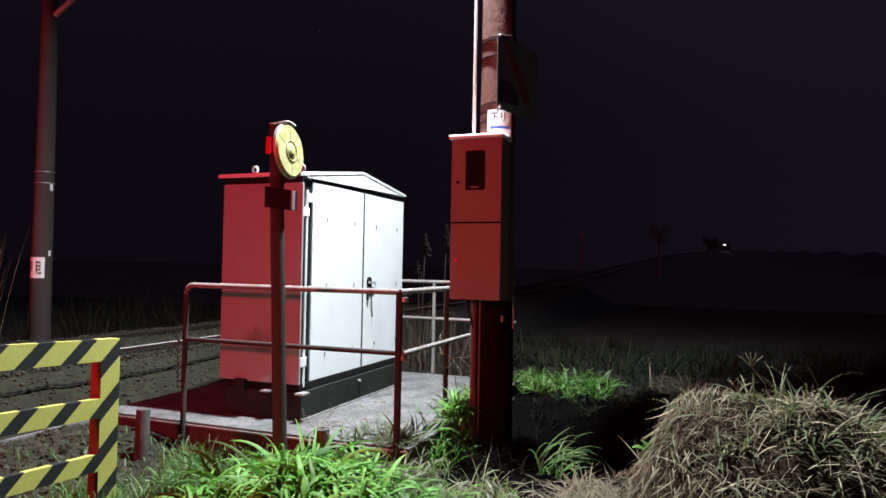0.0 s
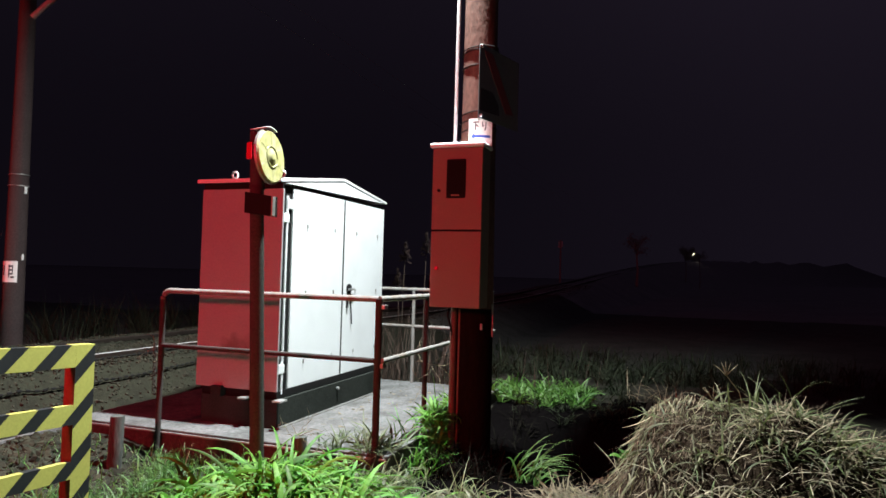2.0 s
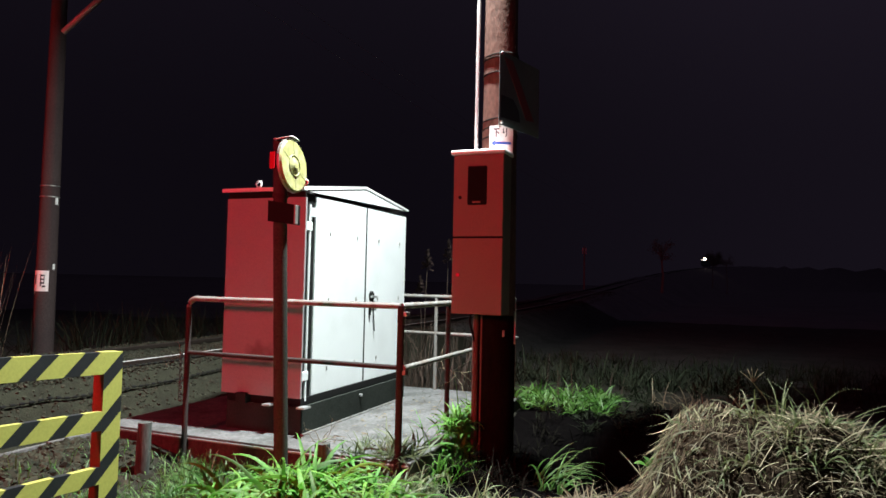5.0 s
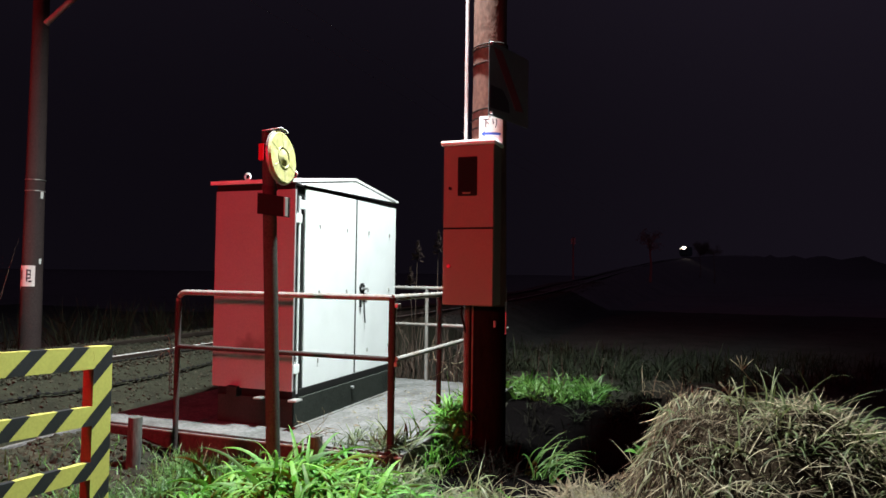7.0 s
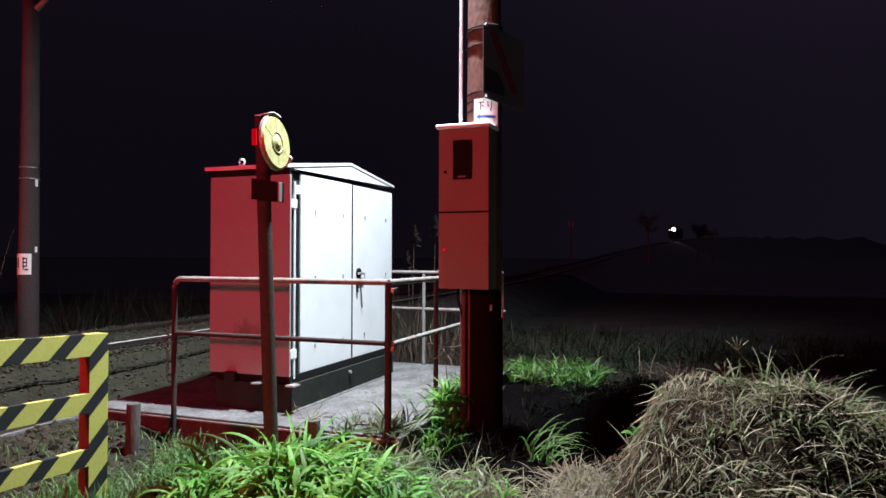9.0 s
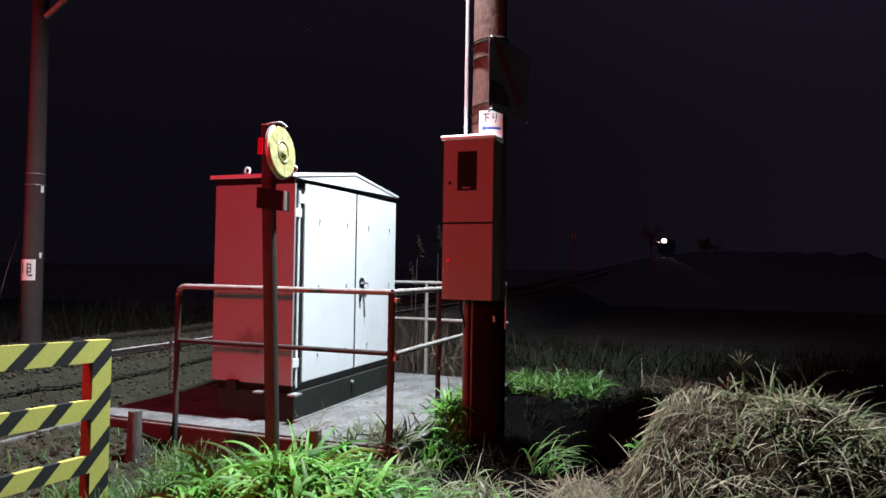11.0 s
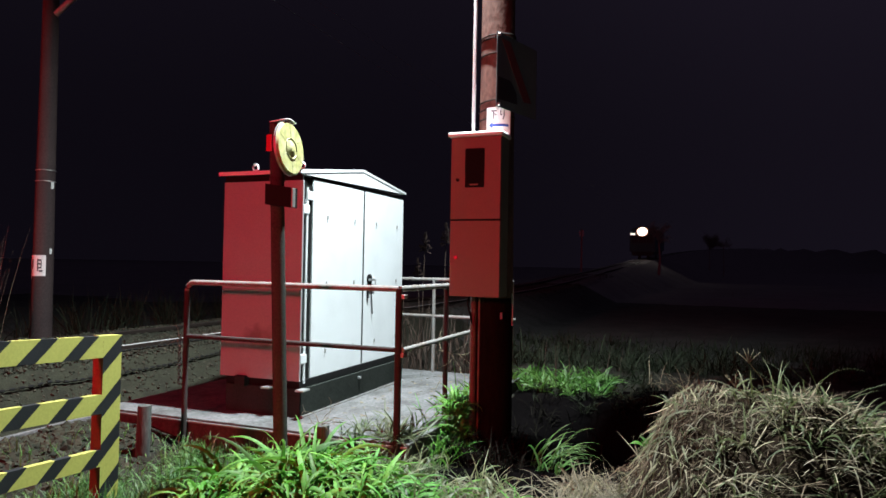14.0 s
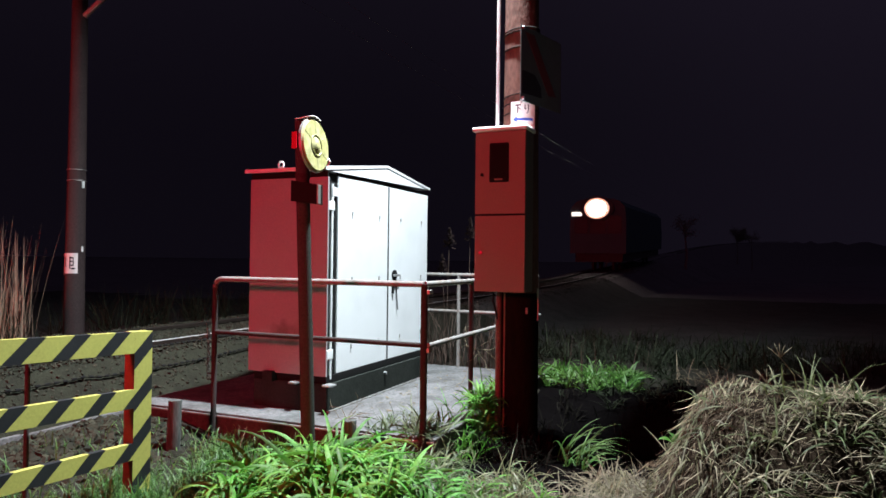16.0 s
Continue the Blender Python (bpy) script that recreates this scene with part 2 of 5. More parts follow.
LITTER = leaf_material("brown_straw_litter", (0.12, 0.088, 0.058), (0.05, 0.04, 0.026), 0.2, 0.9)
MATTED = leaf_material("matted_brown_straw", (0.19, 0.145, 0.095), (0.085, 0.062, 0.042), 0.2, 0.8)
HEAP_GREEN = leaf_material("dusty_heap_green", (0.065, 0.088, 0.028), (0.15, 0.15, 0.062), 0.3, 0.6)
YELLOW_LEAF = leaf_material("withered_yellow_leaf", (0.42, 0.36, 0.10), (0.30, 0.20, 0.06), 0.3, 0.6)
# fresh leaf darkened: shade behind the pole is put into the colour
BACK_LEAF = leaf_material("shaded_green_leaf", (0.055, 0.15, 0.022), (0.13, 0.22, 0.05), 0.35, 0.5)
# far leaves paled so the crowns melt into the hazy sky
HAZE_LEAF = leaf_material("haze_pale_tree_leaf", (0.33, 0.31, 0.27), (0.38, 0.34, 0.30), 0.5, 0.9)
TREE_LEAF = leaf_material("dark_tree_leaf", (0.075, 0.105, 0.045), (0.12, 0.12, 0.055))
# darkened olive leaf: the lamp's falloff is put into the colour
DIMMED_WEED = leaf_material("dimmed_olive_weed", (0.020, 0.027, 0.014), (0.030, 0.030, 0.019), 0.3, 0.8)
# weeds blackened to carry the shade of ditch and pole foot
SHADE_WEED = leaf_material("shade_black_weed", (0.011, 0.010, 0.008), (0.006, 0.005, 0.0045), 0.2, 1.0)
# teal picked to cancel the signals' red light on the body
TRAIN_BODY = material("train_body_paint", (0.11, 0.17, 0.18), 0.9, amount=0.2, fine=30, coarse=1.5, bump=0.02)
TRAIN_GLASS = material("train_windscreen", (0.05, 0.07, 0.075), 0.5, amount=0.1, bump=0.0)
TRAIN_DARK = material("train_underframe", (0.08, 0.085, 0.085), 0.7, amount=0.3, bump=0.1)
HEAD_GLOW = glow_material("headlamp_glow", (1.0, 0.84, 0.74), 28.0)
# faint orange emission that stands for the halo round the headlamp
GLARE_GLOW = glow_material("glare_disc_glow", (1.0, 0.50, 0.36), 1.2)
DEST_GLOW = glow_material("destination_glow", (1.0, 0.82, 0.72), 1.6)
SIGNAL_GLOW = glow_material("signal_glow", (1.0, 0.03, 0.03), 12.0)
LAMP_GLOW = glow_material("lamp_glow", (0.92, 1.0, 0.97), 8.0)

# ---- mesh helpers ----
ORIGIN = {}


def thing(name, at, label, category, group="", kind=""):
    ob = new(name)
    ob.location = at
    ob.empty_display_size = 0.2
    ORIGIN[ob] = Vector(at)
    return tagged(ob, label, category, group, kind)


def part(name, bm, mat, parent=None, label="", smooth=False):
    """One mesh object out of a bmesh in world coordinates, under its thing or part."""
    o = ORIGIN.get(parent, Vector((0, 0, 0)))
    bmesh.ops.translate(bm, verts=bm.verts, vec=-o)
    me = bpy.data.meshes.new(name)
    bm.to_mesh(me)
    bm.free()
    for m in mat if isinstance(mat, (list, tuple)) else (mat,):
        me.materials.append(m)
    if smooth:
        for f in me.polygons:
            f.use_smooth = len(f.vertices) < 5
    ob = new(name, me)
    if parent:
        ob.parent = parent
        ORIGIN[ob] = o
    if label:
        ob["label"] = label
    return ob


def box(x0, x1, y0, y1, z0, z1, bevel=0.0, bm=None):
    own = bmesh.new()
    g = bmesh.ops.create_cube(own, size=1)
    for v in g["verts"]:
        v.co = Vector(((x0 + x1) / 2 + v.co.x * (x1 - x0), (y0 + y1) / 2 + v.co.y * (y1 - y0), (z0 + z1) / 2 + v.co.z * (z1 - z0)))
    if bevel:
        bmesh.ops.bevel(own, geom=own.edges[:], offset=bevel, segments=2, affect="EDGES", profile=0.7)
    return merge(bm, own)


def merge(bm, own):
    if bm is None:
        return own
    me = bpy.data.meshes.new("scratch")
    own.to_mesh(me)
    own.free()
    bm.from_mesh(me)
    bpy.data.meshes.remove(me)
    return bm


def tube(points, r, sides=12, bm=None, r_end=None, caps=True):
    """A round bar along a line of points."""
    own = bmesh.new()
    pts = [Vector(p) for p in points]
    rings = []
    for i, p in enumerate(pts):
        d = (pts[min(i + 1, len(pts) - 1)] - pts[max(i - 1, 0)]).normalized()
        side = d.cross(Vector((0.31, 0.17, 0.93)) if abs(d.z) < 0.9 else Vector((1, 0, 0))).normalized()
        up = side.cross(d)
        rr = r if r_end is None else r + (r_end - r) * i / (len(pts) - 1)
        rings.append([own.verts.new(p + rr * (math.cos(a) * side + math.sin(a) * up)) for a in [2 * math.pi * k / sides for k in range(sides)]])
    for a, b in zip(rings, rings[1:]):
        for k in range(sides):
            own.faces.new((a[k], a[(k + 1) % sides], b[(k + 1) % sides], b[k]))
    if caps:
        for ring in (rings[0], rings[-1][::-1]):
            own.faces.new([own.verts.new(v.co) for v in ring])       # ends of their own, so that the round stays evenly shaded
    bmesh.ops.recalc_face_normals(own, faces=own.faces[:])
    return merge(bm, own)


def arc(c, r, a0, a1, n, u, v):
    c, u, v = Vector(c), Vector(u), Vector(v)
    return [c + r * (math.cos(a0 + (a1 - a0) * i / n) * u + math.sin(a0 + (a1 - a0) * i / n) * v) for i in range(n + 1)]


def prism(poly, axis, lo, hi, bm=None):
    """A flat outline pushed along an axis: poly in the two other axes, in xyz order."""
    own = bmesh.new()

    def at(p, d):
        q = list(p)
        q.insert("xyz".index(axis), d)
        return q
    a, b = [own.verts.new(at(p, lo)) for p in poly], [own.verts.new(at(p, hi)) for p in poly]
    own.faces.new(a)
    own.faces.new(b[::-1])
    for i in range(len(poly)):
        j = (i + 1) % len(poly)
        own.faces.new((a[i], b[i], b[j], a[j]))
    bmesh.ops.recalc_face_normals(own, faces=own.faces[:])
    return merge(bm, own)


def mesh_thing(name, bm, mat, label, category, at=(0, 0, 0), smooth=False, kind="", group=""):
    """A thing that is one mesh."""
    bmesh.ops.translate(bm, verts=bm.verts, vec=-Vector(at))
    ob = part(name, bm, mat, None, smooth=smooth)
    ob.location = at
    return tagged(ob, label, category, group, kind)


# ---- the lie of the land and the track ----
def track_x(y):
    return -6.07 + 2.3e-4 * max(0.0, y - 95.0) ** 2


def rail_z(y):
    return 0.62 + 0.033 * ((y - 24) + math.sqrt((y - 24) ** 2 + 36)) / 2


def bump01(x, a, b, soft):
    """1 between a and b, falling to 0 over soft on both sides."""
    def s(t):
        t = min(1.0, max(0.0, t))
        return t * t * (3 - 2 * t)
    return s((x - a) / soft + 1) * s((b - x) / soft + 1)


def ground_z(x, y):
    z = 0.02
    d = abs(x - track_x(y))
    crest = rail_z(y) - 0.06
    z = max(z, crest - 0.5 * (d - 1.2)) if d > 1.2 else crest
    near = math.hypot(x, y) < 30
    if y < 4.75 and x > -4.93:
        z = min(z, 0.165 if x < -4.30 else 0.03 + 0.135 * max(0.0, 1 - (x + 4.30) / 0.5))
    if -6 < y < 7.6 and -5.6 < x < -2:
        z = min(z, 0.19 + 0.9 * max(0.0, -4.84 - x))                                         # the ballast is cut back beside the slab
    if near:
        side = 1 / (1 + math.exp(-(x + 0.27) / 0.075))                                      # steep flank towards the ditch
        deep = bump01(y, 4.35, 5.05, 0.95)
        z += (0.67 - 0.06 * bump01(x, 0.45, 4.0, 0.5) + 0.05 * math.sin(x * 5.1 + y) + 0.06 * math.sin(x * 2.3 + y * 3)) * side * deep * (1 + 0.16 * noise.noise(Vector((x * 2.6, y * 2.6, 7)))) * (1 - 0.07 * bump01(x, 1.5, 6.0, 0.7))     # heap of cut grass
        z -= 0.30 * bump01(x, -1.15, -0.45, 0.35) * bump01(y, 5.45, 6.5, 0.45)               # ditch behind the utility pole
        z += 0.10 * bump01(x, -2.2, 1.5, 0.8) * bump01(y, 7.2, 9.5, 0.8)
        z += 0.025 * noise.noise(Vector((x * 1.7, y * 1.7, 0))) + 0.012 * noise.noise(Vector((x * 6, y * 6, 3)))
    else:
        z += 0.15 * noise.noise(Vector((x * 0.1, y * 0.1, 0)))
    return z


def spread(lo, hi, fine_lo, fine_hi, step, grow):
    """Grid lines, close together in the middle stretch and ever wider outside it."""
    out = [fine_lo + step * i for i in range(int(round((fine_hi - fine_lo) / step)) + 1)]
    s = step
    while out[-1] < hi:
        s *= grow
        out.append(out[-1] + s)
    s = step
    while out[0] > lo:
        s *= grow
        out.insert(0, out[0] - s)
    return out


def build_ground():
    xs, ys = spread(-1500, 1500, -8.0, 3.0, 0.12, 1.16), spread(-600, 2600, 1.5, 10.0, 0.12, 1.10)
    verts = [(x, y, ground_z(x, y)) for y in ys for x in xs]
    w = len(xs)
    faces = [(j * w + i, j * w + i + 1, (j + 1) * w + i + 1, (j + 1) * w + i) for j in range(len(ys) - 1) for i in range(w - 1)]
    me = bpy.data.meshes.new("ground")
    me.from_pydata(verts, [], faces)
    me.materials.append(SOIL)
    me.materials.append(HAZE_FIELD)
    me.materials.append(SHADE_GROUND)
    me.materials.append(GRAVEL)
    me.materials.append(THATCH)
    me.materials.append(DIMMED_FIELD)
    for f in me.polygons:
        f.use_smooth = True
        # dark field round the lamp, the haze-pale one beyond
        f.material_index = 1 if math.hypot(f.center.x + 2, f.center.y - 5) > 24 + 7 * noise.noise(f.center * 0.13) else 5 if f.center.y > 11.5 or f.center.x < -9.5 else 0
        c = f.center
        # near-black faces stand for the shadow of pole and meter box
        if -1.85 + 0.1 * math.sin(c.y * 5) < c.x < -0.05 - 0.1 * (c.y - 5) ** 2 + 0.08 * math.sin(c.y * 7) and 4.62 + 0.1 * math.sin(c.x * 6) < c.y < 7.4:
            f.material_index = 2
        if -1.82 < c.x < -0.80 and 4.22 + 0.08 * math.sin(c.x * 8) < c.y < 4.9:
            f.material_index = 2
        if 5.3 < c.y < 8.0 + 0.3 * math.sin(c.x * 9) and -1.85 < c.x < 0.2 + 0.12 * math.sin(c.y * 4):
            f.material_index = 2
        if c.x > -0.42 and 3.3 < c.y < 6.2:
            f.material_index = 4
        if abs(c.x - track_x(c.y)) < 1.95 and -30 < c.y < 13 and not (c.y < 4.33 and c.x > -4.93):
            f.material_index = 3
    tagged(new("ground", me), "dark bare soil and rough verge beside a railway", "ground", kind="structure")


build_ground()


def build_distance():
    """The night sky as a far dome that dims towards the horizon: added fill light overhead, and lighter towards +X for
    haze.
    """
    m = bpy.data.materials.new("night_sky_fill")
    m.use_nodes = True
    m.cycles.emission_sampling = "NONE"
    n, l = m.node_tree.nodes, m.node_tree.links
    n.remove(n["Principled BSDF"])
    tc, sep, up, side, both, mul, em = (n.new("ShaderNode" + k) for k in ("TexCoord", "SeparateXYZ", "MapRange", "MapRange", "Math", "VectorMath", "Emission"))
    l.new(tc.outputs["Object"], sep.inputs[0])
    # brighter zenith is unseen fill that lifts the dark ground
    for node, axis, lo, hi, a, b in ((up, "Z", 150.0, 1100.0, 1.0, ZENITH), (side, "X", -520.0, 300.0, 0.95, 1.70)):
        l.new(sep.outputs[axis], node.inputs["Value"])
        node.interpolation_type = "SMOOTHSTEP"
        node.inputs["From Min"].default_value, node.inputs["From Max"].default_value = lo, hi
        node.inputs["To Min"].default_value, node.inputs["To Max"].default_value = a, b
    both.operation = "MULTIPLY"
    l.new(up.outputs[0], both.inputs[0])
    l.new(side.outputs[0], both.inputs[1])
    mul.operation = "SCALE"
    mul.inputs[0].default_value = SKY[:3]
    l.new(both.outputs[0], mul.inputs["Scale"])
    l.new(mul.outputs[0], em.inputs["Color"])
    em.inputs["Strength"].default_value = SKY_STRENGTH
    l.new(em.outputs[0], n["Material Output"].inputs["Surface"])
    k, radius = 64, 1150
    levels = [-0.03] + [math.radians(e) for e in range(3, 88, 6)]
    verts = [(radius * math.cos(e) * math.cos(2 * math.pi * i / k), radius * math.cos(e) * math.sin(2 * math.pi * i / k), radius * math.sin(e)) for e in levels for i in range(k)]
    faces = [(r * k + i, r * k + (i + 1) % k, (r + 1) * k + (i + 1) % k, (r + 1) * k + i) for r in range(len(levels) - 1) for i in range(k)]
    faces.append(tuple((len(levels) - 1) * k + i for i in range(k)))
    me = bpy.data.meshes.new("backdrop")
    me.from_pydata(verts, [], faces)
    me.materials.append(m)
    for f in me.polygons:
        f.use_smooth = True
    tagged(new("backdrop", me), "dark night sky over the far land, with added fill overhead", "backdrop", kind="structure")


build_distance()

RAIL_XS = (-0.5335, 0.5335)


def along(y0, y1, step):
    n = max(1, int(round((y1 - y0) / step)))
    return [y0 + (y1 - y0) * i / n for i in range(n + 1)]


def rail_strip(profile, ys, off):
    bm = bmesh.new()
    rings = [[bm.verts.new((track_x(y) + off + px, y, rail_z(y) + pz)) for px, pz in profile] for y in ys]
    k = len(profile)
    for a, b in zip(rings, rings[1:]):
        for i in range(k):
            bm.faces.new((a[i], a[(i + 1) % k], b[(i + 1) % k], b[i]))
    bm.faces.new(rings[0])
    bm.faces.new(rings[-1][::-1])
    bmesh.ops.recalc_face_normals(bm, faces=bm.faces[:])
    return bm


def build_track():
    ys = along(-40, 60, 1.0) + along(63, 560, 3.0)
    for off in RAIL_XS:
        t = thing("rail", (track_x(0) + off, 0, rail_z(0) - 0.153), "worn steel railway rail with a bright head and rusty web", "rail", "rails of the track")
        part("rail_foot", rail_strip([(-0.061, -0.153), (0.061, -0.153), (0.061, -0.143), (0.009, -0.125), (0.009, -0.045), (-0.009, -0.045),
                                      (-0.009, -0.125), (-0.061, -0.143)], ys, off), RAIL_RUST, t)
        # near head painted pale for its glint, far head dark as if unlit
        head = part("rail_head", rail_strip([(-0.032, -0.045), (0.032, -0.045), (0.0325, -0.008), (0.024, 0), (-0.024, 0), (-0.0325, -0.008)], ys, off),
             [RAIL_RUST, RAIL_GLINT if off > 0 else RAIL_DIMMED], t, "worn rail head")
        for f in head.data.polygons:
            f.material_index = 1 if f.normal.z > 0.9 else 0
    # sleepers, with clips on both rails
    bm = box(-0.9, 0.9, -0.11, 0.11, -0.32, -0.155, 0.015)
    for rx in RAIL_XS:
        for sx in (-1, 1):
            box(rx + sx * 0.085 - 0.035, rx + sx * 0.085 + 0.035, -0.06, 0.06, -0.158, -0.115, 0.008, bm)
    me = bpy.data.meshes.new("sleeper")
    bm.to_mesh(me)
    bm.free()
    me.materials.append(SLEEPER)
    for i in range(120):
        y = -12 + i * 0.62
        ob = new("sleeper", me)
        ob.location = (track_x(y), y, rail_z(y))
        tagged(ob, "weathered grey railway sleeper bedded in ballast", "sleeper", "sleepers of the track")


build_track()


def scatter_mesh(name, verts, faces, mat, label, category):
    me = bpy.data.meshes.new(name)
    me.from_pydata(verts, [], faces)
    me.materials.append(mat)
    return tagged(new(name, me), label, category, kind="stuff")


def stones(name, n, place, size, mat, label, seed):
    rnd = random.Random(seed)
    base = [Vector(v) for v in ((1, 0, 0), (-1, 0, 0), (0, 1, 0), (0, -1, 0), (0, 0, 1), (0, 0, -1), (.6, .6, .5), (-.6, -.6, .5))]
    tri = [(0, 2, 6), (2, 4, 6), (4, 0, 6), (2, 1, 4), (1, 3, 7), (3, 4, 7), (4, 1, 7), (3, 0, 4), (2, 0, 5), (1, 2, 5), (3, 1, 5), (0, 3, 5)]
    verts, faces = [], []
    for _ in range(n):
        x, y, z = place(rnd)
        s = size * rnd.uniform(0.5, 1.3)
        e = Euler((rnd.uniform(0, 6), rnd.uniform(0, 6), rnd.uniform(0, 6))).to_matrix()
        k = len(verts)
        for v in base:
            q = e @ Vector((v.x * rnd.uniform(0.7, 1.2), v.y * rnd.uniform(0.7, 1.1), v.z * rnd.uniform(0.5, 0.9)))
            verts.append((x + q.x * s, y + q.y * s, z + q.z * s * 0.8))
        faces += [(a + k, b + k, c + k) for a, b, c in tri]
    return scatter_mesh(name, verts, faces, mat, label, "ballast")


def ballast_place(rnd):
    y = rnd.choice((rnd.uniform(1.0, 13.0), rnd.uniform(1.0, 13.0), rnd.uniform(13, 40)))
    x = track_x(y) + rnd.uniform(-2.2, 1.45 if y > 7.6 else 1.16)
    return x, y, ground_z(x, y) + rnd.uniform(-0.012, 0.01)


stones("track_ballast", 42000, ballast_place, 0.020, BALLAST, "brown-grey crushed stone ballast along the track", 3)

# ---- foundation slab ----
SZ = 0.25


def build_slab():
    t = thing("concrete_foundation", (-3.2, 5.5, 0), "pale worn concrete foundation slab under the cabinet", "foundation", kind="structure")
    slab = box(-4.80, -1.905, 4.335, 7.46, -0.35, SZ, 0.012)
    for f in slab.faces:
        # upward faces take the paler concrete, all others the darker one
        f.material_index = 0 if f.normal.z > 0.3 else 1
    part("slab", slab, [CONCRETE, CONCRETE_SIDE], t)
    part("edge_strip", box(-4.79, -1.915, 4.322, 4.337, SZ - 0.034, SZ - 0.020, 0.003), STEEL, t, "thin steel edge strip")


build_slab()


# ---- signalling cabinet ----
def build_cabinet():
    x0, x1, y0, y1, zb, zt = -3.843, -3.09, 4.694, 6.74, 0.545, 2.25
    xf = -3.07                                                        # face of the doors
    t = thing("equipment_cabinet", (-3.45, 5.7, SZ), "white-painted steel trackside equipment cabinet with two doors and a gabled roof", "cabinet")
    part("plinth", box(x0 + 0.06, -3.045, y0 + 0.006, y1 - 0.02, SZ - 0.02, 0.480, 0.006), PLINTH, t, "dark green-grey steel plinth")
    part("base_frame", box(x0 + 0.04, -3.065, y0 + 0.03, y1 - 0.01, 0.478, zb, 0.008), DARK, t, "black base frame")
    part("body", box(x0 + 0.004, x1, y0 + 0.02, y1, zb, zt, 0.006), PAINT_WHITE, t)
    part("side_panel", box(x0, -3.05, y0, y0 + 0.02, zb, zt - 0.05, 0.004), PAINT_SHADED, t, "flat white side panel with a dark smudge, its shade in the colour")
    dy0, dm, dy1 = 4.885, 5.81, 6.73
    for a, b in ((dy0, dm - 0.016), (dm + 0.016, dy1)):
        d = part("door", box(x1 + 0.002, xf, a, b, zb, zt - 0.022, 0.004), PAINT_WHITE, t, "flat white cabinet door")
        for yy in ((5.12, 5.62) if a == dy0 else (6.07, 6.565)):
            for zz in (0.750, 1.343, 1.922):
                part("rivet", box(xf, xf + 0.008, yy - 0.008, yy + 0.004, zz - 0.02, zz + 0.016, 0.002), STEEL, d)
    part("door_gap", box(x1 - 0.002, xf - 0.002, dm - 0.0155, dm + 0.0155, zb + 0.01, zt - 0.024), DARK, t, "dark seam between the doors")
    # black strips drawn in for the roof's shadow on doors and side
    part("eave_shade", box(x1 - 0.01, xf - 0.012, dy0, dy1, zt - 0.021, zt + 0.012), DARK, t, "black strip for the shade under the roof")
    part("eave_shade", box(x0 + 0.006, -3.06, y0 + 0.008, y0 + 0.019, zt - 0.048, zt + 0.004), DARK, t, "black strip for the shade under the roof")
    lock = part("lock", tube([(xf - 0.002, 5.935, 1.365), (xf + 0.012, 5.935, 1.365)], 0.05, 20), DARK, t, "round black lock plate")
    part("handle", box(xf + 0.012, xf + 0.03, 5.90, 6.02, 1.350, 1.372, 0.004), BRIGHT, lock, "short bright turning handle")
    part("latch_bar", box(xf, xf + 0.016, 5.885, 5.915, 1.18, 1.30, 0.006), DARK, t, "black latch bar")
    part("strap", tube([(xf + 0.012, 5.95, 1.33), (xf + 0.016, 5.965, 1.20), (xf + 0.012, 6.0, 1.02)], 0.006, 6), DARK, t, "thin dark hanging strap")
    # the recess's shade, put in as a black block
    part("corner_shade", box(x1 - 0.004, xf - 0.012, y0 + 0.022, dy0 - 0.004, zb, zt - 0.01), DARK, t, "black strip for the shade in the corner beside the doors")
    part("hinge_rod", tube([(xf - 0.002, y0 + 0.095, zb - 0.03), (xf - 0.002, y0 + 0.095, zt - 0.10)], 0.013, 12), PAINT_WHITE, t, "white-painted hinge rod", True)
    for zz, yy in ((0.72, 0.075), (1.965, 0.075), (2.085, 0.13)):
        part("hinge", box(xf - 0.02, xf + 0.012, y0 + yy - 0.045, y0 + yy + 0.045, zz - 0.038, zz + 0.038, 0.005), PAINT_WHITE, t, "white hinge block")
    for xx, yy in ((-3.37, y0 - 0.075), (-3.04, y0 - 0.075)):
        part("lug", box(xx, xx + 0.075, yy, y0 + 0.03, 0.478, 0.492, 0.003), BRIGHT, t, "small bright lug")
    part("foot_block", box(-3.66, -3.56, y0 - 0.04, y0 + 0.03, 0.478, 0.56, 0.003), PLINTH, t)
    part("bolt", tube([(-3.06, 5.71, 0.43), (-3.022, 5.71, 0.43)], 0.014, 10), BRIGHT, t, "bright bolt")
    part("lip", box(-3.046, -3.026, y0 + 0.01, y1 - 0.03, SZ - 0.01, SZ + 0.012, 0.003), STEEL, t)
    # roof: a low gable with its ridge across the doors
    ry0, ry1, rm, rx0, rx1 = 4.648, 6.765, 5.755, -3.87, -3.056
    zl, zr, zh = 2.283, 2.312, 2.432
    roof = prism([(ry0, zl - 0.032), (ry0, zl), (rm, zh), (ry1, zr), (ry1, zr - 0.02), (rm, zh - 0.024)], "x", rx0, rx1)
    r = part("roof", roof, PAINT_ROOF, t, "white sheet-steel gabled roof")
    part("gable", prism([(ry0 + 0.02, zl - 0.034), (rm, zh - 0.02), (ry1 - 0.02, zr - 0.018)], "x", -3.068, rx1 - 0.004), PAINT_ROOF, r)
    for ex in (-3.50, -2.985 - 0.06):
        part("lifting_eye", tube(arc((ex, 4.66, 2.313), 0.026, 0, 2 * math.pi, 16, (1, 0, 0), (0, 0, 1)), 0.009, 8, caps=False), BRIGHT, t, "round lifting eye on the roof", True)


build_cabinet()


